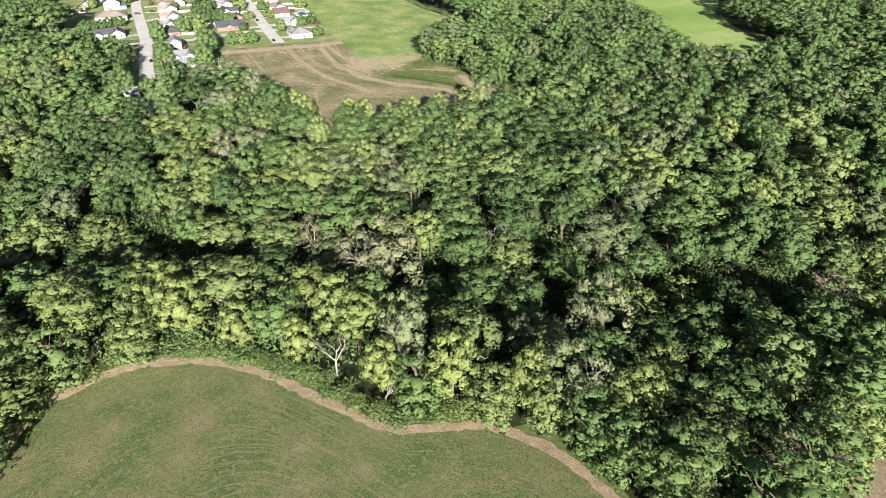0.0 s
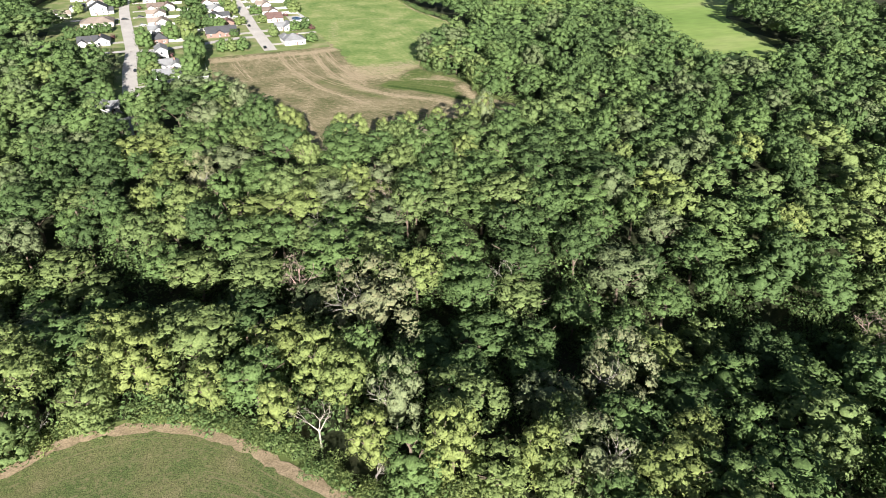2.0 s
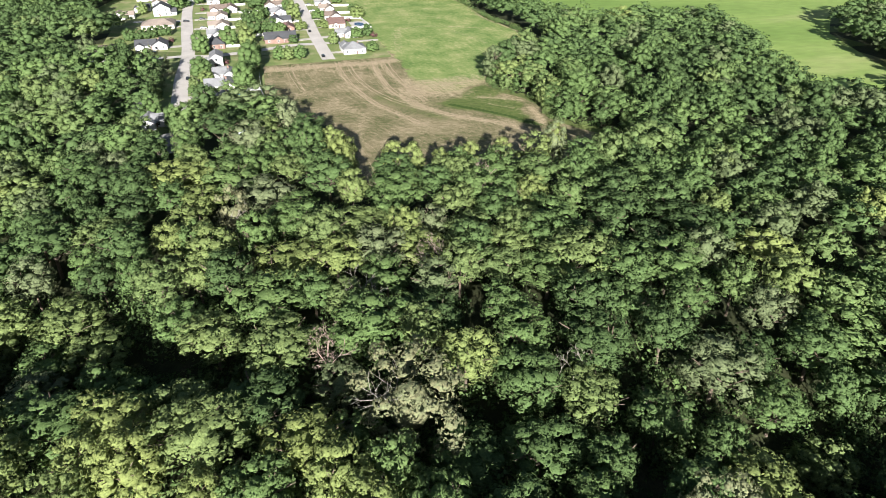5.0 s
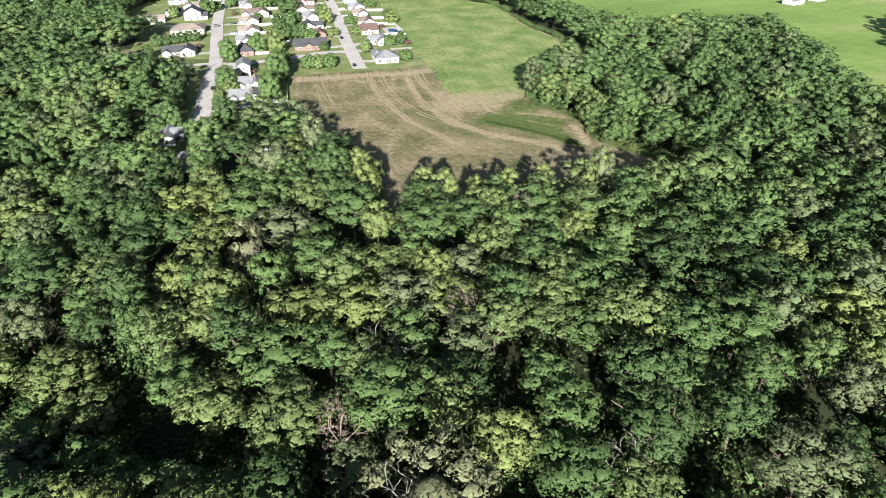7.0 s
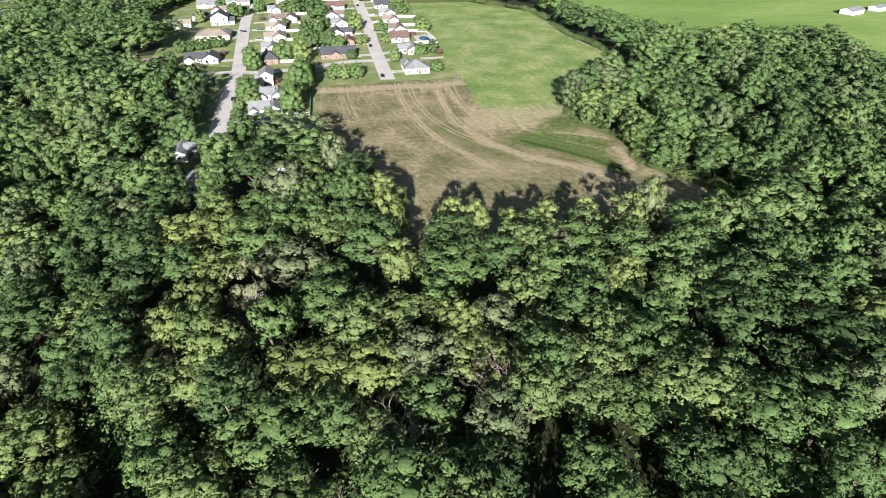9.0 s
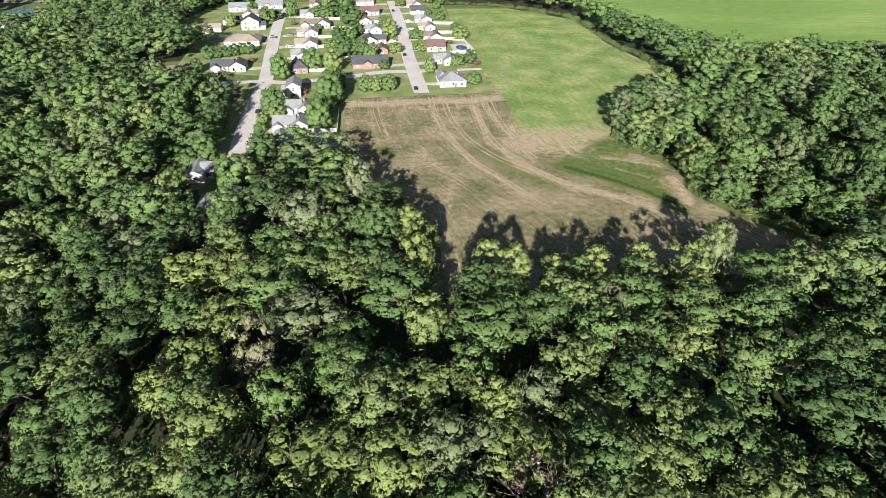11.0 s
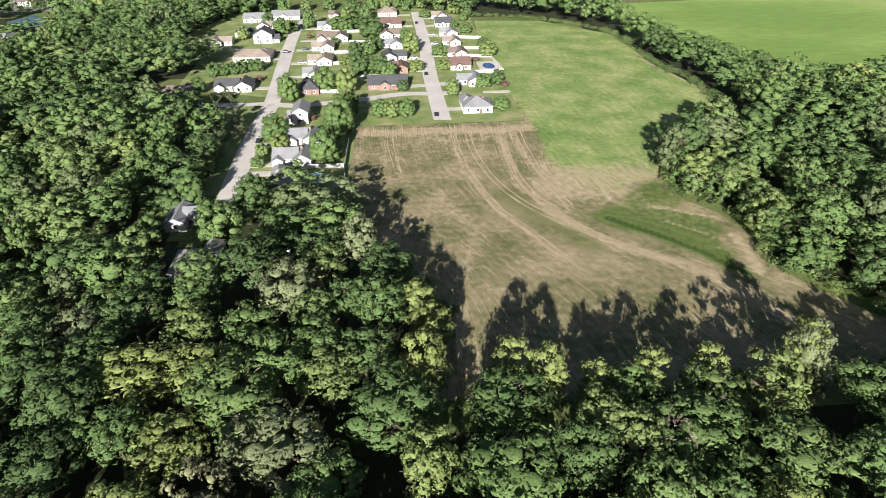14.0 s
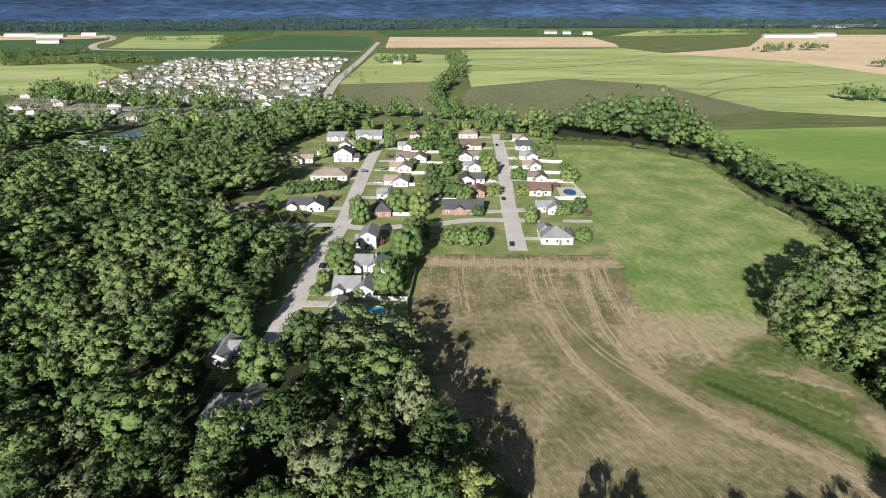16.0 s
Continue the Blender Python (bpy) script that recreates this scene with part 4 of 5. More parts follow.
TRIM = surface("white_trim", [(0.3, (0.60, 0.60, 0.60)), (0.7, (0.66, 0.66, 0.66))], 0.5, fine_amount=0.03, bump=0, rough=0.5)
PANE, _n, _l, _b = blank("window_glass", 0.08)
_b.inputs["Base Color"].default_value = (0.02, 0.025, 0.03, 1)
_b.inputs["Specular IOR Level"].default_value = 0.6
VINYL = surface("white_vinyl", [(0.3, (0.41, 0.41, 0.41)), (0.7, (0.48, 0.48, 0.48))], 0.4, fine_amount=0.04, bump=0, rough=0.45)
POOL_BLUE = surface("pool_water", [(0.3, (0.03, 0.24, 0.42)), (0.7, (0.05, 0.32, 0.50))], 0.4, rough=0.06, bump=0.05, fine_amount=0.1)


def window_mesh():
    bm = bmesh.new()
    for x0, x1, z0, z1 in ((-0.6, -0.5, -0.7, 0.7), (0.5, 0.6, -0.7, 0.7), (-0.5, 0.5, 0.6, 0.7), (-0.5, 0.5, -0.7, -0.6), (-0.5, 0.5, -0.03, 0.03)):
        box_into(bm, x0, x1, -0.06, 0.02, z0, z1)
    me = bpy.data.meshes.new("window")
    bm.to_mesh(me)
    bm.free()
    me.materials.append(TRIM)
    pane = bpy.data.meshes.new("pane")
    bm = box(-0.5, 0.5, -0.03, 0.02, -0.6, 0.6)
    bm.to_mesh(pane)
    bm.free()
    pane.materials.append(PANE)
    return me, pane


WINDOW_ME, PANE_ME = window_mesh()


def add_window(house, x, y, z, turn, wide=1.0):
    w = new("window", WINDOW_ME)
    w.parent, w.matrix_basis = house, pose(x, y, z, 0, 0, turn) @ Matrix.Diagonal((wide, 1, 1, 1))
    p = new("pane", PANE_ME)
    p.parent = w


def wing(house, cx, cy, w, d, h, axis, rise, wall, roof, windows="swe", over=0.45):
    """A block of a house with its roof: ridge along x or y, or hipped."""
    x0, x1, y0, y1 = cx - w / 2, cx + w / 2, cy - d / 2, cy + d / 2
    bm = bmesh.new()
    base = [bm.verts.new((x, y, 0)) for x, y in ((x0, y0), (x1, y0), (x1, y1), (x0, y1))]
    eave = [bm.verts.new((x, y, h)) for x, y in ((x0, y0), (x1, y0), (x1, y1), (x0, y1))]
    bm.faces.new(base[::-1])
    if axis == "hip":
        for k in range(4):
            bm.faces.new((base[k], base[(k + 1) % 4], eave[(k + 1) % 4], eave[k]))
        bm.faces.new(eave)
    else:
        t = [bm.verts.new(c) for c in (((cx, y0, h + rise), (cx, y1, h + rise)) if axis == "y" else ((x0, cy, h + rise), (x1, cy, h + rise)))]
        if axis == "y":
            for q in ((base[0], base[1], eave[1], t[0], eave[0]), (base[2], base[3], eave[3], t[1], eave[2]), (base[1], base[2], eave[2], eave[1]),
                      (base[3], base[0], eave[0], eave[3]), (eave[0], t[0], t[1], eave[3]), (t[0], eave[1], eave[2], t[1])):
                bm.faces.new(q)
        else:
            for q in ((base[3], base[0], eave[0], t[0], eave[3]), (base[1], base[2], eave[2], t[1], eave[1]), (base[0], base[1], eave[1], eave[0]),
                      (base[2], base[3], eave[3], eave[2]), (eave[0], eave[1], t[1], t[0]), (t[0], t[1], eave[2], eave[3])):
                bm.faces.new(q)
    part("wall", bm, WALLS[wall], house)
    bm = bmesh.new()
    th = 0.2
    if axis == "hip":
        o = over
        k = min(w, d) / 2
        low = [bm.verts.new((x, y, h + 0.02)) for x, y in ((x0 - o, y0 - o), (x1 + o, y0 - o), (x1 + o, y1 + o), (x0 - o, y1 + o))]
        mid = [bm.verts.new((v.co.x, v.co.y, h + th)) for v in low]
        if w >= d:
            a, b = bm.verts.new((x0 + k, cy, h + rise)), bm.verts.new((x1 - k + 0.01, cy, h + rise))
            tops = ((mid[0], mid[1], b, a), (mid[1], mid[2], b), (mid[2], mid[3], a, b), (mid[3], mid[0], a))
        else:
            a, b = bm.verts.new((cx, y0 + k, h + rise)), bm.verts.new((cx, y1 - k + 0.01, h + rise))
            tops = ((mid[0], mid[1], a), (mid[1], mid[2], b, a), (mid[2], mid[3], b), (mid[3], mid[0], a, b))
        for q in tops:
            bm.faces.new(q)
        bm.faces.new(low[::-1])
        for k in range(4):
            bm.faces.new((low[k], low[(k + 1) % 4], mid[(k + 1) % 4], mid[k]))
    else:
        half, slope = (w if axis == "y" else d) / 2, rise / ((w if axis == "y" else d) / 2)
        run = half + over
        section = [(-run, h - over * slope), (0, h + rise), (run, h - over * slope), (run, h - over * slope + th), (0, h + rise + th), (-run, h - over * slope + th)]
        ends = ((y0 - 0.35, y1 + 0.35) if axis == "y" else (x0 - 0.35, x1 + 0.35))
        rings = [[bm.verts.new((cx + s, e, z + 0.02) if axis == "y" else (e, cy + s, z + 0.02)) for s, z in section] for e in ends]
        for k in range(6):
            bm.faces.new((rings[0][k], rings[0][(k + 1) % 6], rings[1][(k + 1) % 6], rings[1][k]))
        for r in (rings[0][::-1], rings[1]):
            bm.faces.new((r[0], r[1], r[4], r[5]))
            bm.faces.new((r[1], r[2], r[3], r[4]))
        bmesh.ops.recalc_face_normals(bm, faces=bm.faces[:])
    part("roof", bm, ROOFS[roof], house)
    floors = (1.5,) if h < 4 else (1.5, 4.2)
    for z in floors:
        for side in windows:
            if side in "sn":
                n = max(1, int(w / 4))
                for k in range(n):
                    add_window(house, x0 + w * (k + 0.5) / n, y0 - 0.02 if side == "s" else y1 + 0.02, z, 0 if side == "s" else 180)
            else:
                n = max(1, int(d / 5))
                for k in range(n):
                    add_window(house, x0 - 0.02 if side == "w" else x1 + 0.02, y0 + d * (k + 0.5) / n, z, -90 if side == "w" else 90)


def garage_door(house, x, y, turn, width=4.8):
    bm = bmesh.new()
    for k in range(4):
        box_into(bm, -width / 2, width / 2, -0.07, 0.02, 0.05 + k * 0.54, 0.05 + k * 0.54 + 0.50)
    g = part("garage_door", bm, TRIM, house, "white panelled garage door")
    g.matrix_basis = pose(x, y, 0, 0, 0, turn)


def front_door(house, x, y, turn):
    d = part("door", box(-0.48, 0.48, -0.05, 0.03, 0.02, 2.05, 0.02), ROOFS["maroon"], house, "dark front door")
    d.matrix_basis = pose(x, y, 0, 0, 0, turn)


def chimney(house, x, y, top):
    part("chimney", box(x - 0.45, x + 0.45, y - 0.4, y + 0.4, 2.0, top, 0.03), WALLS["brick"], house, "brick chimney")


WORDS = {"grey": "grey", "slate": "dark slate", "brown": "brown", "maroon": "maroon", "tan": "tan", "pale": "pale grey"}


def house(x0, x1, y, style, roof, wall, street, turn=0.0, deep=12.5):
    """A family house whose south wall runs from x0 to x1 at y; street: the side of its garage (-1 west, 1 east)."""
    w = x1 - x0
    root = new("house")
    root.matrix_basis = pose((x0 + x1) / 2, y, 0.02, 0, 0, turn)
    storey = "two-storey" if style == "two" else "single-storey"
    tagged(root, f"{storey} house with {wall} walls and a {WORDS[roof]} shingle roof", "house", "houses of the village")
    if style == "gable":
        wing(root, -street * w * 0.2, deep / 2, w * 0.6, deep, 2.8, "y", w * 0.6 * 0.26, wall, roof, "sn" + ("e" if street < 0 else "w"))
        wing(root, street * w * 0.21, deep / 2 + 1.2, w * 0.56, deep * 0.62, 2.7, "x", deep * 0.17, wall, roof, "s")
        garage_door(root, street * (w * 0.49 + 0.03), deep / 2 + 1.2, 90 * street)
        front_door(root, street * w * 0.12, deep * 0.19 + 1.12, 0)
    elif style == "mirror":
        wing(root, street * w * 0.2, deep / 2, w * 0.6, deep, 2.8, "y", w * 0.6 * 0.26, wall, roof, "sn")
        wing(root, -street * w * 0.21, deep / 2 + 1.2, w * 0.56, deep * 0.62, 2.7, "x", deep * 0.17, wall, roof, "s" + ("e" if street < 0 else "w"))
        garage_door(root, street * (w * 0.5 + 0.03), deep * 0.4, 90 * street)
        front_door(root, -street * w * 0.15, deep * 0.19 + 1.12, 0)
    elif style == "long":
        wing(root, 0, deep / 2, w, deep, 2.8, "x", deep * 0.24, wall, roof, "swen")
        wing(root, -w * 0.08, 0.4, w * 0.26, 3.0, 2.8, "y", w * 0.075, wall, roof, "s")
        garage_door(root, street * (w / 2 + 0.03), deep * 0.5, 90 * street)
        front_door(root, w * 0.14, -0.04, 0)
    elif style == "hip":
        wing(root, 0, deep / 2, w, deep, 2.9, "hip", deep * 0.26, wall, roof, "swen")
        wing(root, street * w * 0.30, deep * 0.95, w * 0.42, deep * 0.8, 2.8, "hip", deep * 0.2, wall, roof, "ew")
        front_door(root, w * 0.1, -0.04, 0)
        garage_door(root, street * (w / 2 + 0.03), deep * 0.5, 90 * street)
    elif style == "two":
        wing(root, 0, deep / 2, w * 0.72, deep, 5.4, "y", w * 0.2, wall, roof, "swe")
        wing(root, street * w * 0.40, deep * 0.4, w * 0.42, deep * 0.6, 2.7, "x", deep * 0.16, wall, roof, "s")
        front_door(root, -w * 0.1, -0.04, 0)
    elif style == "row":
        wing(root, -w * 0.18, deep * 0.5, w * 0.64, deep * 0.75, 2.8, "x", deep * 0.2, wall, roof, "swe")
        wing(root, w * 0.26, deep * 0.42, w * 0.46, deep * 0.95, 2.8, "y", w * 0.13, wall, roof, "s")
        wing(root, -w * 0.36, deep * 0.2, w * 0.26, deep * 0.5, 2.7, "y", w * 0.07, wall, roof, "s")
        front_door(root, 0.0, deep * 0.125 - 0.04, 0)
        garage_door(root, -w * 0.36, -deep * 0.05 - 0.04, 0, 4.0)
    if style in ("long", "hip", "row"):
        chimney(root, w * 0.22, deep * 0.55, 5.6)
    return root


# east side of the second street
for row in ((78.8, 92.1, 438.8, "hip", "grey", "white", -1), (81.2, 94.8, 480.1, "gable", "grey", "white", -1), (80.7, 92.1, 512.3, "long", "maroon", "cream", -1),
            (82.3, 93.2, 538.7, "gable", "brown", "white", -1), (82.2, 93.0, 567.7, "gable", "tan", "white", -1), (82.2, 93.9, 593.3, "gable", "grey", "white", -1),
            (82.1, 94.2, 625.9, "long", "slate", "white", -1), (81.7, 92.7, 651.0, "gable", "tan", "white", -1),
            # west side of it
            (35.8, 55.4, 479.2, "long", "slate", "brick", 1), (46.0, 57.1, 508.5, "mirror", "maroon", "brick", 1), (43.3, 57.9, 533.1, "gable", "slate", "white", 1),
            (44.1, 56.7, 564.3, "mirror", "grey", "white", 1), (42.9, 56.7, 592.7, "gable", "brown", "white", 1), (42.6, 58.3, 627.2, "long", "maroon", "cream", 1),
            (42.3, 56.3, 667.4, "hip", "tan", "cream", 1),
            # east side of the main street
            (1.9, 11.3, 431.8, "two", "grey", "white", -1), (4.0, 15.7, 406.1, "row", "grey", "white", -1), (0.6, 15.1, 385.0, "row", "grey", "white", -1),
            (2.4, 14.2, 361.7, "hip", "pale", "white", -1), (0.8, 10.4, 501.4, "gable", "grey", "white", -1), (2.9, 11.5, 474.2, "hip", "slate", "brick", -1),
            (1.3, 15.1, 528.8, "gable", "tan", "white", -1), (1.0, 14.6, 560.7, "gable", "tan", "white", -1), (2.6, 22.4, 587.7, "row", "brown", "white", -1),
            (0.0, 9.8, 622.9, "gable", "grey", "white", -1), (5.5, 13.0, 662.6, "gable", "brown", "cream", -1), (28.0, 36.9, 667.1, "gable", "brown", "cream", 1),
            # west of the main street
            (-40.6, -22.0, 483.1, "row", "slate", "white", 1), (-41.9, -20.8, 541.5, "hip", "tan", "cream", 1), (-65.3, -50.2, 581.5, "gable", "tan", "white", 1),
            (-39.6, -23.2, 588.2, "two", "slate", "white", 1), (-52.6, -41.3, 608.3, "gable", "slate", "white", 1), (-41.4, -28.0, 628.1, "gable", "tan", "white", 1),
            (-55.2, -39.7, 655.3, "long", "grey", "white", 1), (-35.7, -15.4, 662.9, "long", "grey", "white", 1), (-66.7, -49.4, 471.0, "hip", "brown", "cream", 1),
            (-35.0, -23.8, 361.5, "hip", "slate", "blue", 1), (-25.5, -15.0, 337.5, "gable", "grey", "white", 1), (-16.5, -5.0, 308.4, "hip", "pale", "blue", 1),
            (12, 25, 322.0, "hip", "slate", "blue", -1), (-208, -190, 604, "row", "grey", "white", 1), (-232, -219, 622, "gable", "grey", "white", 1), (-178, -164, 698, "gable", "pale", "white", 1)):
    house(*row)


def driveway(x0, x1, y, width=5.0, lift=0.10):
    bm = bmesh.new()
    for k in range(4):
        a, b = x0 + (x1 - x0) * k / 4 + 0.02, x0 + (x1 - x0) * (k + 1) / 4 - 0.02
        box_into(bm, a, b, y - width / 2, y + width / 2, -0.05, lift)
    return tagged(ob_from("driveway", bm, CONCRETE), "pale concrete driveway slabs", "driveway", "driveways", "structure")


for y in (471, 446, 487, 518.5, 546, 574.5, 600, 631.5, 657.5):
    driveway(72.4, 81.5, y, 5.4 if y > 450 else 4)
for y in (484.7, 514, 540, 570, 599, 632.7, 672):
    driveway(56.8, 66.5, y, 5.0)
for y in (408, 480, 507.7, 536, 567.5, 592, 629):
    driveway(-8.5, 2.4, y, 4.6)
for x0, x1, y in ((-10, 0.4, 388), (-8, 2.2, 379.5), (-22, -14.5, 488.5), (-22, -15.5, 548), (-24, -14.8, 343)):
    driveway(x0, x1, y, 4.6)
driveway(92.5, 106, 470.5, 3.6)


def fence(points, high=1.8, label="white vinyl privacy fence"):
    """Posts with flat caps and panels between them."""
    root = new("fence")
    tagged(root, label, "fence", "garden fences")
    root.location = (*points[0], 0.02)
    done = set()
    for (ax, ay), (bx, by) in zip(points, points[1:]):
        n = max(1, round(math.hypot(bx - ax, by - ay) / 2.4))
        turn = math.degrees(math.atan2(by - ay, bx - ax))
        step = math.hypot(bx - ax, by - ay) / n
        for k in range(n + 1):
            x, y = ax + (bx - ax) * k / n - points[0][0], ay + (by - ay) * k / n - points[0][1]
            if (round(x, 2), round(y, 2)) not in done:
                done.add((round(x, 2), round(y, 2)))
                p = part("post", box(-0.07, 0.07, -0.07, 0.07, 0, high + 0.12, 0.015), VINYL, root)
                p.location = (x, y, 0)
            if k < n:
                q = part("panel", box(0.07, step - 0.07, -0.025, 0.025, 0.08, high), VINYL, root)
                q.matrix_basis = pose(x, y, 0, 0, 0, turn)


for line in ([(8, 383), (27, 382), (28, 366), (24, 365)], [(28, 409), (27.4, 383)], [(11.8, 477), (27, 476)], [(30, 502), (44, 501)], [(15.5, 531), (19, 531)],
             [(15, 557), (33, 557)], [(23, 583), (37, 582)], [(10, 615), (29, 615)], [(94, 590), (108, 587), (108, 578)], [(94, 560), (105, 559)],
             [(92.5, 541), (107, 538), (109, 506), (93, 505)], [(17, 505), (28, 505)], [(14, 406), (20, 404)], [(12, 640), (30, 640)]):
    fence(line)


def round_pool(x, y, r):
    root = new("swimming_pool")
    root.location = (x, y, 0.03)
    tagged(root, "round above-ground pool with a white rim and blue water", "pool")
    bm = bmesh.new()
    bmesh.ops.create_cone(bm, cap_ends=False, segments=32, radius1=r, radius2=r, depth=1.25, matrix=Matrix.Translation((0, 0, 0.625)))
    part("pool_wall", bm, VINYL, root)
    bm = bmesh.new()
    for k in range(32):
        a, b = 6.28318 * k / 32, 6.28318 * (k + 1) / 32
        bm.faces.new([bm.verts.new((q * math.cos(c), q * math.sin(c), 1.27)) for q, c in ((r - 0.12, a), (r + 0.14, a), (r + 0.14, b), (r - 0.12, b))])
    bmesh.ops.remove_doubles(bm, verts=bm.verts[:], dist=0.001)
    part("rim", bm, TRIM, root)
    bm = bmesh.new()
    bmesh.ops.create_circle(bm, cap_ends=True, segments=32, radius=r - 0.1, matrix=Matrix.Translation((0, 0, 1.1)))
    part("water", bm, POOL_BLUE, root)


round_pool(17.0, 371.5, 4.2)
deck = new("sunken_pool")
deck.location = (102.5, 520, 0.03)
tagged(deck, "sunken garden pool with deep blue water and a pale deck", "pool")
part("deck", box(-5.5, 6, -9, 9, 0, 0.12, 0.03), CONCRETE, deck)
bm = bmesh.new()
bmesh.ops.create_circle(bm, cap_ends=True, segments=28, radius=1, matrix=Matrix.Translation((0.5, -0.5, 0.126)) @ Matrix.Diagonal((3.4, 6.0, 1, 1)))
part("water", bm, surface("deep_pool_water", [(0.3, (0.01, 0.05, 0.22)), (0.7, (0.02, 0.08, 0.30))], 0.4, rough=0.06, bump=0.03, fine_amount=0.1), deck)

# ---- cars ----
TYRE, _n, _l, _b = blank("tyre_rubber", 0.9)
_b.inputs["Base Color"].default_value = (0.02, 0.02, 0.02, 1)
PAINTS = {"black": (0.015, 0.016, 0.018), "white": (0.75, 0.75, 0.74), "red": (0.30, 0.03, 0.03), "silver": (0.42, 0.43, 0.45), "blue": (0.04, 0.08, 0.2)}


def car_pattern(colour):
    paint, _, _, b = blank(f"{colour}_car_paint", 0.25)
    b.inputs["Base Color"].default_value = (*PAINTS[colour], 1)
    b.inputs["Coat Weight"].default_value = 0.6
    root = new("car")
    tagged(root, f"parked {colour} car on the pavement", "car", "parked cars")
    bm = bmesh.new()
    side = [(-2.25, 0.35), (-2.3, 0.75), (-2.1, 0.95), (-1.5, 1.0), (1.0, 1.0), (2.1, 0.85), (2.3, 0.6), (2.25, 0.35)]
    rings = [[bm.verts.new((x, s * (0.9 if z < 0.9 else 0.84), z)) for x, z in side] for s in (-1, 1)]
    for k in range(8):
        bm.faces.new((rings[0][k], rings[1][k], rings[1][(k + 1) % 8], rings[0][(k + 1) % 8]))
    bm.faces.new(rings[0])
    bm.faces.new(rings[1][::-1])
    bmesh.ops.recalc_face_normals(bm, faces=bm.faces[:])
    part("body", bm, paint, root)
    bm = bmesh.new()
    low = [bm.verts.new(c) for c in ((-2.0, -0.8, 1.0), (1.0, -0.8, 1.0), (1.0, 0.8, 1.0), (-2.0, 0.8, 1.0))]
    top = [bm.verts.new(c) for c in ((-1.6, -0.62, 1.46), (0.2, -0.62, 1.46), (0.2, 0.62, 1.46), (-1.6, 0.62, 1.46))]
    for k in range(4):
        bm.faces.new((low[k], low[(k + 1) % 4], top[(k + 1) % 4], top[k]))
    bm.faces.new(top)
    part("window", bm, PANE, root, "dark glazed cabin")
    part("roof", box(-1.58, 0.18, -0.6, 0.6, 1.465, 1.50, 0.01), paint, root)
    for x in (-1.4, 1.4):
        for y in (-0.82, 0.82):
            bm = bmesh.new()
            bmesh.ops.create_cone(bm, cap_ends=True, segments=14, radius1=0.33, radius2=0.33, depth=0.22)
            w = part("wheel", bm, TYRE, root)
            w.matrix_basis = pose(x, y, 0.33, 90)
    return root


CARS = {c: car_pattern(c) for c in PAINTS}
fresh = set(PAINTS)
for colour, x, y, turn, z in (("black", 66.2, 437.5, 90, 0.15), ("black", 69.5, 640, 90, 0.15), ("black", 66.5, 505, 90, 0.15), ("white", 77, 574.5, 180, 0.11), ("white", 62, 540, 0, 0.11),
                              ("black", -8.6, 412, 92, 0.15), ("black", -14, 562, 0, 0.19), ("red", -24, 567.5, 0, 0.19), ("black", -3, 567.5, 0, 0.11), ("white", 22, 461.5, 5, 0.19),
                              ("silver", -2, 536, 0, 0.11), ("silver", 61, 599, 0, 0.11), ("blue", -31, 476, 40, 0.06), ("white", 77, 600, 180, 0.11), ("silver", -12.6, 640, 84, 0.15)):
    m = pose(x, y, z, 0, 0, turn)
    if colour in fresh:
        fresh.discard(colour)
        CARS[colour].matrix_basis = m
    else:
        copy_thing(CARS[colour], m)

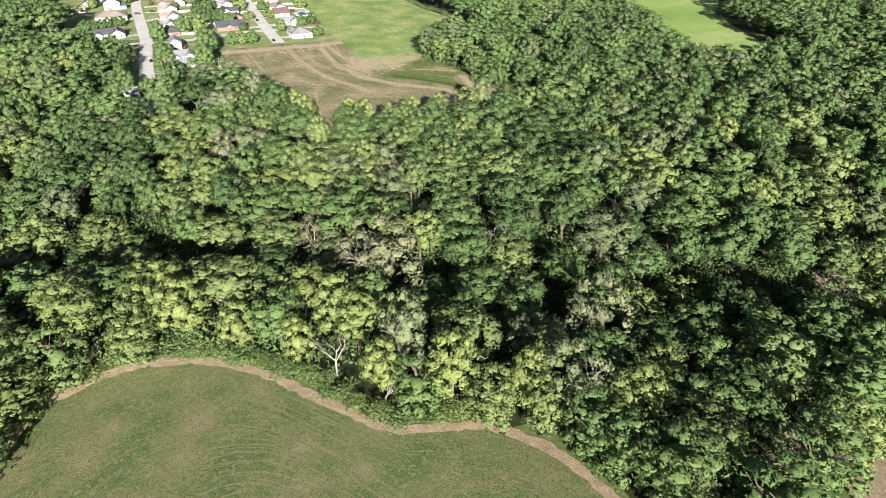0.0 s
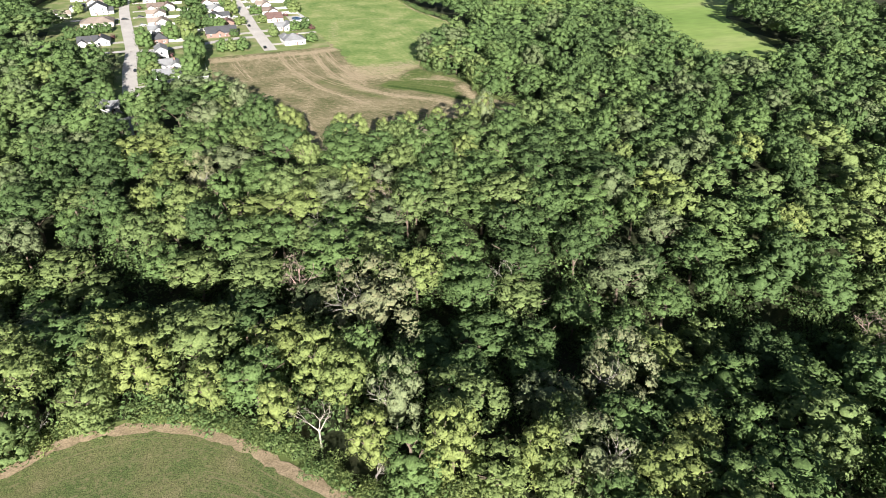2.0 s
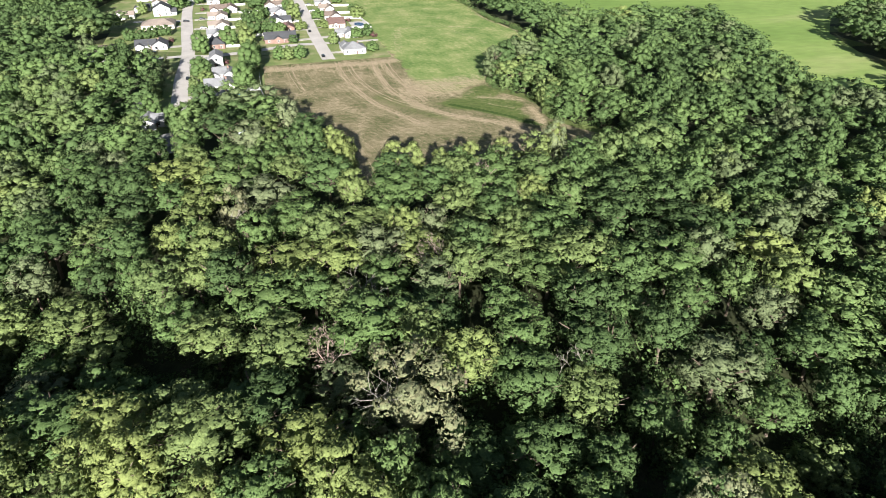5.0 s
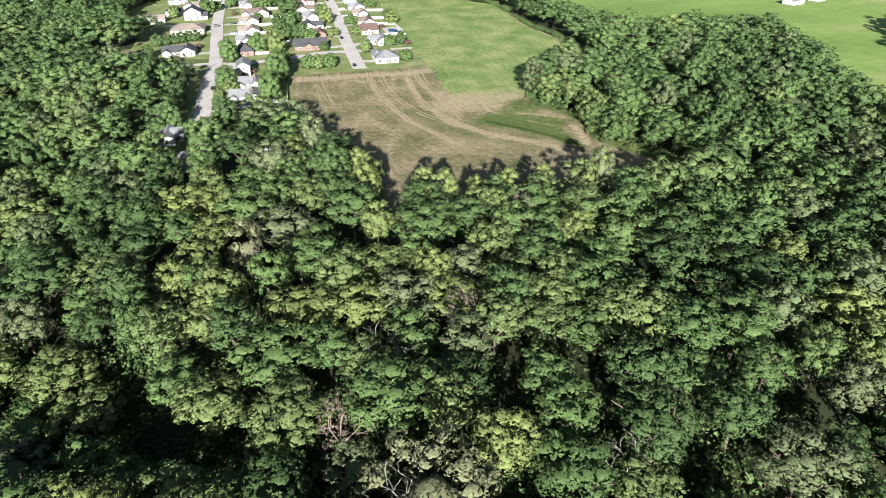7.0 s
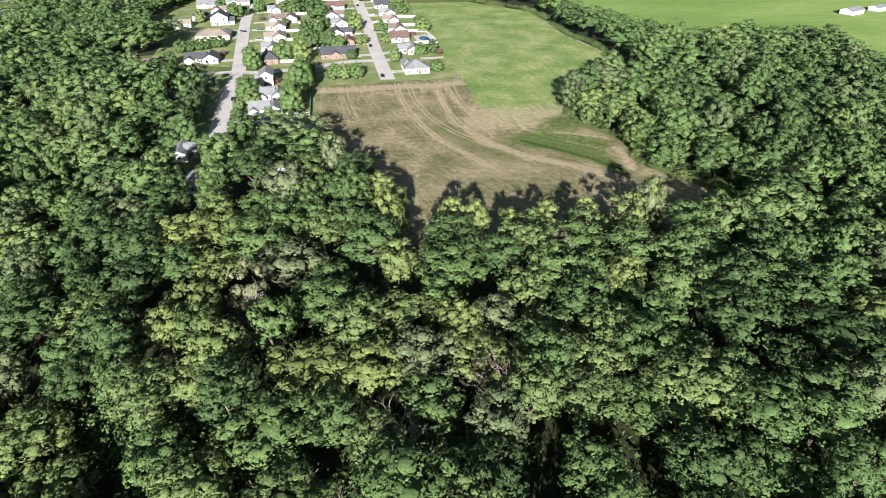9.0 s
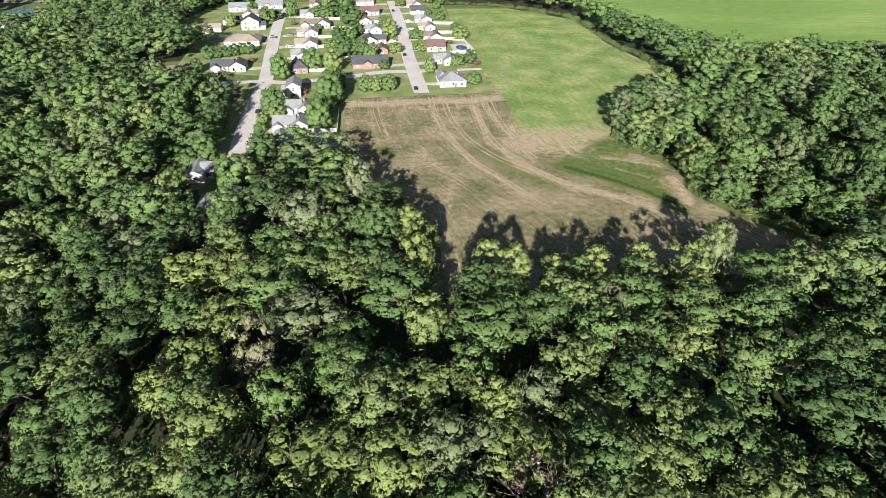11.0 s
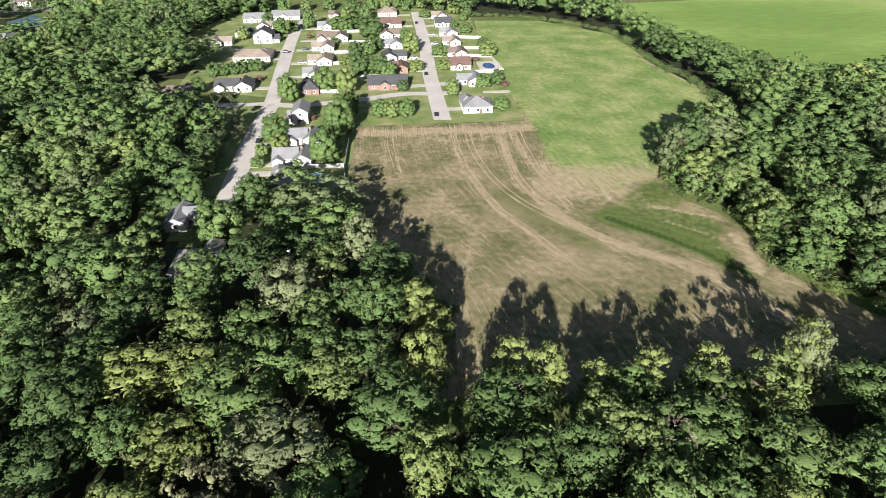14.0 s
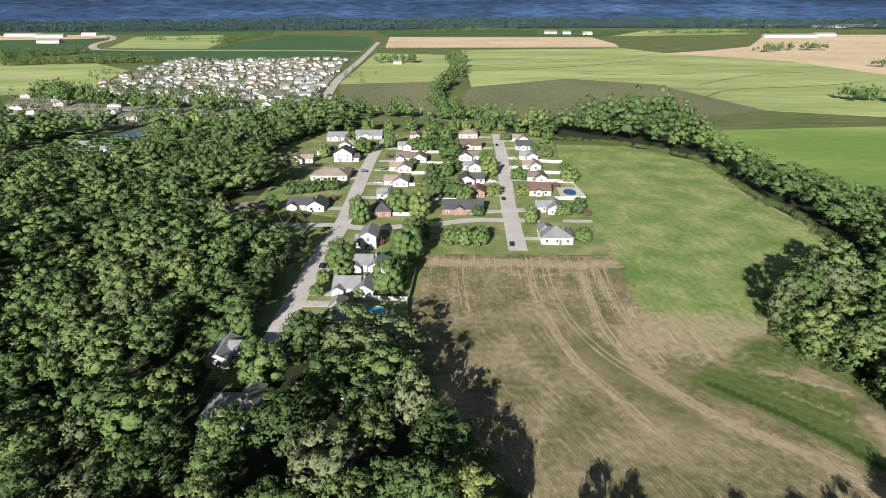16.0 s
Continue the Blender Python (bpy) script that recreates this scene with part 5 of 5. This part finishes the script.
# ---- garden trees: kind, x, y, radius, height ----
GARDEN = {
    "bush": [(-1, 411, 5.8, 12), (-2, 467, 5.0, 13), (14, 482, 6.0, 12), (24, 418, 6.4, 15.5), (20, 387, 5.2, 13.5), (-5, 387, 2.8, 4), (10, 384, 2.0, 3.8), (41, 439, 3.8, 8), (53, 438, 4.0, 8), (-6, 632, 4.6, 13),
             (47, 499, 4.6, 9), (35, 552, 5.4, 9), (78, 547, 5.0, 7), (101, 606, 4.4, 7), (94, 480, 4.4, 7), (97, 444, 4.2, 6), (106, 564, 3.8, 6), (20, 620, 5.6, 9.5), (14, 630, 6.4, 8), (-23, 616, 6.2, 10.5),
             (77, 662, 4.4, 6), (104, 647, 3.6, 6), (-21, 355, 4.4, 11), (-11, 336, 4.2, 11), (-9, 327, 3.6, 10), (-28, 332, 3.4, 9), (33, 656, 5.0, 11), (40, 612, 4.2, 8), (64, 690, 3.6, 7), (25, 436, 5.0, 13), (59, 590, 3.8, 7), (-60, 690, 5, 11), (-30, 694, 5.4, 12), (4, 698, 5.0, 11), (38, 694, 5.0, 12), (58, 706, 4.6, 10), (90, 690, 5, 10), (14, 580, 3, 5), (95, 625, 3, 5)],
    "bright_bush": [(1, 404, 3.8, 6.5), (-5, 398, 2.4, 5), (25, 476, 5.4, 13), (46, 438, 3.8, 8), (61, 555, 5.0, 12), (62, 514, 4.4, 6), (77, 467, 3.4, 8.5), (106, 542, 5.6, 9), (23, 531, 4.2, 5.5), (-23, 380, 4.0, 10), (-33, 472, 3.0, 4),
                    (77, 515, 4.0, 6), (-2, 477, 3.2, 8), (-46, 602, 4.0, 9), (20, 652, 5.0, 11), (-14, 700, 4.4, 9), (48, 698, 4.6, 10), (77, 700, 4.4, 9), (100, 674, 4.4, 9)],
    "dark_bush": [(37, 600, 8.0, 13.5), (31, 508, 4.6, 12), (37, 513, 4.2, 9.5), (43, 510, 4.8, 10), (41, 564, 3.6, 8), (102, 484, 3.6, 8), (53, 478, 3.0, 5.2), (26, 629, 6.4, 10.5), (22, 397, 4.4, 12), (-33, 520, 3.2, 7.2), (-29, 523, 3.0, 6.8),
                  (-37, 518, 3.4, 6.6), (-25, 523, 3.6, 7), (-42, 516, 3.4, 7), (-47, 514, 3.6, 8), (-16, 623, 4.4, 7), (26, 668, 5.0, 11), (28, 546, 4.4, 10), (-48, 484, 3.6, 8), (28, 446, 4.0, 10), (-35, 640, 4.0, 10), (58, 570, 3.2, 6), (-45, 698, 5, 12), (20, 700, 5.2, 12), (68, 712, 5, 11), (88, 706, 5, 12), (-72, 676, 5, 12), (108, 662, 4.6, 9), (-33, 353, 4.4, 9), (-26, 352, 4.0, 8)],
    "spruce": [(-19, 428, 4.6, 11), (-24, 416, 4.0, 10), (-29, 436, 4.2, 11), (-31, 470, 2.6, 7)],
    "maroon": [(105, 479, 2.4, 3.6), (37, 483, 2.5, 4), (81, 461, 1.4, 2.8), (11.5, 437, 1.6, 3.4), (-21, 502, 2.0, 3.2), (-3, 600, 2.0, 4), (97, 530, 2.0, 3.4)]}
for kind, rows in GARDEN.items():
    for x, y, r, h in rows:
        plant(kind, x, y, r, h)

# ---- bare and broken trees in the woods ----
for x, y, h, seed, bark, words in ((90, 232, 15, 2, DEAD_BARK, "dead tree with reddish brown twigs"), (59, 186, 17, 4, DEAD_BARK, "dead grey-brown tree with fine twigs"),
                                   (78, 142, 16, 6, PALE_BARK, "bleached dead tree with bare limbs"), (40, 177, 18, 7, PALE_BARK, "bleached bare snag of a tree"),
                                   (41, 174, 14, 9, PALE_BARK, "bleached bare snag of a tree"), (22, 113, 12, 12, PALE_BARK, "bare white limbs of a dying tree"), (28, 160, 16, 14, DEAD_BARK, "dead grey-brown tree with fine twigs"),
                                   (160, 96, 15, 16, DEAD_BARK, "dead tree with reddish brown twigs"), (20, 340, 9, 18, DEAD_BARK, "dead tree with reddish brown twigs"),
                                   (92, 52, 13, 19, DEAD_BARK, "dead grey-brown tree with fine twigs"), (29.5, 100, 6, 20, PALE_BARK, "broken bare trunk at the field edge"), (-30, 137, 6, 21, PALE_BARK, "broken bare trunk at the field edge")):
    dead_tree(x, y, h, seed, bark, words)

# ---- brush along the wood's edges ----
def brush(name, line, width, count, low, high, label, tint=0.25):
    pts = smooth_line(line, 2.0)
    tri, tints = [], []
    for k in range(count):
        x, y = pts[int(rng.integers(len(pts)))]
        x, y = x + rng.normal() * width, y + rng.normal() * width
        s = rng.uniform(low, high)
        q = shifted(MIDDLE[int(rng.integers(6))] - np.array([[0, 0, 6]] * 3 + [[0, 0, 0]] * 3), np.diag([s / RADIUS, s / RADIUS, s * 1.25 / 11]), np.array([x, y, float(height(x, y)) + 0.1]))
        tri.append(q[rng.uniform(size=len(q)) < 0.20])
        tints.append(np.full(len(tri[-1]), tint + rng.normal() * 0.10))
    ob = new(name, tri_mesh(name, np.concatenate(tri), np.concatenate(tints), LEAF))
    return tagged(ob, label, "brush", kind="stuff")


offset_edge = [(x + 1.2, y + 3.2) for x, y in FIELD_EDGE[3:16]]
brush("field_brush", offset_edge, 1.3, 210, 1.1, 2.6, "green brush and saplings along the field edge", 0.30)
brush("wood_edge_brush", [(172, 262), (156, 291), (149, 303), (152, 320), (152, 331), (146, 342), (140, 350), (144, 366), (152, 388), (168, 405), (189, 417), (199, 433), (204, 468), (197, 515), (197, 591), (160, 642), (113, 664)],
      1.2, 230, 1.2, 2.8, "green brush along the wood's edge")
brush("south_edge_brush", [(170, 256), (104, 253), (52, 256), (54, 274), (56, 289), (45, 311), (35, 329), (27, 346)], 1.0, 120, 1.0, 2.4, "green brush along the stubble field")
brush("stream_brush", STREAM[1:15], 5.0, 330, 1.4, 3.6, "low green brush in the stream bed", 0.10)

# ---- saplings and shrubs under the tall trees ----
LOW = [crown(110 + k, 3.2, 0.2, 5.0, 9, 6, 3, 0.40, 0, 0.42) for k in range(4)]
tri, tints = [], []
for x, y in cand[:16000]:
    by_water = away(x, y, STREAM) < 30 or away(x, y, EAST_VALE) < 40
    if math.hypot(x - 70, y - 130) < (150 if by_water else 110) and len(tri) < 1000 and (by_water or rng.random() < 0.2):
        q = shifted(LOW[int(rng.integers(4))], np.diag([rng.uniform(0.8, 1.5)] * 2 + [rng.uniform(0.7, 1.6)]), np.array([x, y, float(height(x, y))]))
        tri.append(q)
        tints.append(np.full(len(q), rng.uniform(0.0, 0.3)))
tagged(new("undergrowth", tri_mesh("undergrowth", np.concatenate(tri), np.concatenate(tints), LEAF)), "saplings and shrubs under the tall trees", "undergrowth", kind="stuff")


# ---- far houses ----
# leaf colour shifted to blue-green, with the haze of distance put into it
HAZE_LEAF = surface("haze_tinted_leaves", [(0.3, (0.026, 0.054, 0.058)), (0.7, (0.042, 0.078, 0.072))], 0.02, fine_scale=0.2, bump=0)
far_patterns = []
for roof, wall, w, d in (("pale", "white", 12, 9), ("grey", "white", 13, 10), ("tan", "cream", 12, 9), ("brown", "white", 14, 9)):
    root = new("distant_house")
    tagged(root, f"small distant {wall} house with a {WORDS[roof]} roof", "house", "houses of the far estate")
    wing(root, 0, d / 2, w, d, 2.9, "x", 1.9, wall, roof, "s")
    wing(root, w * 0.22, 0.5, w * 0.42, d * 0.7, 2.9, "y", 1.5, wall, roof, "")
    far_patterns.append(root)
ESTATE = [(-440, 880), (-405, 955), (-455, 1190), (-462, 1395), (-170, 1395), (-145, 1200), (-115, 905), (-112, 800), (-135, 775), (-160, 722), (-250, 715), (-330, 735), (-400, 790)]
n = 0
for row_y in np.arange(720, 1400, 27):
    for row_x in np.arange(-470, -100, 19):
        x, y = row_x + rng.uniform(-3, 3), row_y + rng.uniform(-3, 3)
        if inside(x, y, ESTATE) and rng.random() < (0.74 if y > 880 else 0.42) and away(x, y, [(-98, 870), (-123, 1077), (-142, 1409)]) > 14:
            m = pose(x, y, 0.3, 0, 0, float(rng.choice([0, 90, 180, 0])) + rng.uniform(-8, 8))
            root = far_patterns[n % 4]
            if n < 4:
                root.matrix_basis = m
            else:
                copy_thing(root, m)
            n += 1
patch("estate_ground", [(x, y) for x, y in ESTATE], surface("estate_ground", [(0.3, (0.13, 0.16, 0.06)), (0.5, (0.30, 0.29, 0.24)), (0.7, (0.45, 0.43, 0.38))], 0.06, fine_scale=0.5, bump=0), 0.2,
      "lawns and pale streets of a distant housing estate", "lawn")


def barn(x, y, w, d, h, turn, roof, label):
    root = new("barn")
    root.matrix_basis = pose(x, y, 0.3, 0, 0, turn)
    tagged(root, label, "barn")
    wing(root, 0, d / 2, w, d, h, "x", d * 0.16, "white", roof, "")
    garage_door(root, 0, -0.05, 0, 5)


barn(432, 528, 15, 10, 3.2, 20, "grey", "white farm shed with a grey roof")
barn(460, 536, 12, 8, 3.0, 20, "grey", "white farm shed with a grey roof")
barn(-65, 1300, 14, 9, 4, 0, "pale", "white farm shed beside a tree clump")
for x, y, w in ((330, 2420, 40), (380, 2400, 26), (440, 2360, 30), (980, 2150, 150), (1120, 2230, 60), (-1050, 1930, 60), (-1250, 2260, 90), (-1380, 2330, 120), (-1190, 2380, 50), (1480, 2900, 120), (1650, 3000, 160), (1820, 2850, 140), (1300, 3050, 200)):
    barn(x, y, w, 22, 7, 0, "pale", "large white distant shed")


def far_trees(name, bands, label, scale=1.0, material=None, shapes=None):
    """Rows and clumps of distant trees: polyline, half width, count."""
    tri, tints = [], []
    for line, width, count in bands:
        pts = np.array(line, float)
        seg = np.linalg.norm(np.diff(pts, axis=0), axis=1)
        for k in range(count):
            s = rng.choice(len(seg), p=seg / seg.sum())
            p = pts[s] + (pts[s + 1] - pts[s]) * rng.random() + rng.normal(size=2) * width * 0.5
            q = shifted((shapes or TINY)[int(rng.integers(4))], np.diag([scale, scale, scale ** 0.45]) * rng.uniform(0.6, 1.15), np.array([*p, 0.2]))
            tri.append(q)
            tints.append(np.full(len(q), np.clip(rng.normal(0.17, 0.09), 0, 0.5)))
    ob = new(name, tri_mesh(name, np.concatenate(tri), np.concatenate(tints), material or LEAF))
    return tagged(ob, label, "trees", kind="stuff")


far_trees("hedgerow", [([(72, 712), (50, 742), (24, 800), (14, 860), (14, 906), (22, 960), (30, 1010)], 7, 90), ([(36, 1080), (38, 1240), (22, 1420)], 14, 60),
                       ([(-112, 1320), (-60, 1330), (-36, 1326)], 16, 26), ([(438, 865), (520, 830)], 14, 40), ([(692, 1236), (780, 1190)], 20, 40),
                       ([(640, 1560), (721, 1619), (800, 1640)], 22, 50), ([(-120, 790), (-60, 770), (0, 750), (70, 725)], 8, 60), ([(-420, 920), (-380, 860), (-250, 800), (-180, 790)], 20, 130)],
          "hedgerow and field trees in the open country", shapes=DISTANT)
far_trees("estate_trees", [([(-420, 950), (-150, 930)], 60, 190), ([(-440, 1150), (-150, 1150)], 90, 190), ([(-450, 1340), (-170, 1330)], 60, 110), ([(-400, 860), (-130, 830)], 60, 150), ([(-330, 740), (-150, 740)], 40, 110)], "garden trees of the far estate", 0.7)
far_trees("far_copses", [([(-585, 1910), (-600, 2080), (-638, 2262), (-533, 2332)], 40, 120), ([(-1100, 1330), (-806, 1488), (-768, 1581)], 40, 190), ([(-1500, 1290), (-1100, 1330)], 60, 120), ([(-723, 1280), (-495, 1340)], 14, 80),
                         ([(-50, 2700), (250, 2720)], 60, 90), ([(300, 2330), (520, 2300)], 30, 24), ([(700, 2450), (1100, 2500)], 70, 110), ([(-900, 2100), (-700, 2060)], 20, 16), ([(1250, 2350), (1800, 2500)], 60, 80)],
          "distant copses between the fields", 1.4)
# added sheet in the hazy leaf colour, closing gaps between the far trees
patch("far_forest_floor", [(-4800, 3000), (-2200, 2560), (-1100, 2760), (-300, 2830), (600, 2960), (1500, 2860), (3000, 2500), (4800, 2600), (3600, 3300), (0, 4850), (-3600, 3300)], HAZE_LEAF, 0.9, "dark sheet under the far forest, in its haze-tinted leaf colour", "forest floor")
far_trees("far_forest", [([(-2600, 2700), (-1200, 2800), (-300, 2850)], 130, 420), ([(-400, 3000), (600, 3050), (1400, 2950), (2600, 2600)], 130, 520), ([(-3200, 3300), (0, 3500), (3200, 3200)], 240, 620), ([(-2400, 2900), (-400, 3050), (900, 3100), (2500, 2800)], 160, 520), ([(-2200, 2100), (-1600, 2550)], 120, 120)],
          "dark distant forest on the plain, tinted with haze", 3.2, HAZE_LEAF)
far_trees("farthest_forest", [([(-4000, 3700), (0, 4100), (4000, 3700)], 300, 700), ([(-4300, 4200), (0, 4600), (4300, 4200)], 250, 600)], "forest near the horizon, its leaves tinted blue-green as haze", 4.0, HAZE_LEAF)

# patterns that nothing was copied from
for key, root in TREE_KINDS.items():
    if key not in used_kinds:
        for o in (*root.children_recursive, root):
            bpy.data.objects.remove(o)

# ---- hills along the horizon, with blue haze painted into their colour ----
# flat blue streaks in the ramp stand in for layers of haze
HILLS = surface("haze_tinted_hills", [(0.30, (0.012, 0.030, 0.070)), (0.52, (0.020, 0.048, 0.110)), (0.72, (0.045, 0.085, 0.165))], 0.0016, fine_scale=0.012, fine_amount=0.5, bump=0, stretch=(1, 1, 9))
bm = bmesh.new()
prev = None
for k in range(181):
    a = radians(-70 + 140 * k / 180)
    x, y = 4880 * math.sin(a), 4880 * math.cos(a)
    top = 125 + 10 * noise.noise(Vector((k * 0.12, 0, 0))) + 5 * noise.noise(Vector((k * 0.7, 5, 0)))
    row = [bm.verts.new((x * q, y * q, z)) for q, z in ((0.94, -1), (0.97, top * 0.7), (1.0, top))]
    if prev:
        for i in range(2):
            bm.faces.new((prev[i], row[i], row[i + 1], prev[i + 1]))
    prev = row
bmesh.ops.recalc_face_normals(bm, faces=bm.faces[:])
tagged(ob_from("backdrop", bm, HILLS), "wooded hills along the horizon, with haze blue in their colour", "hills", kind="structure")
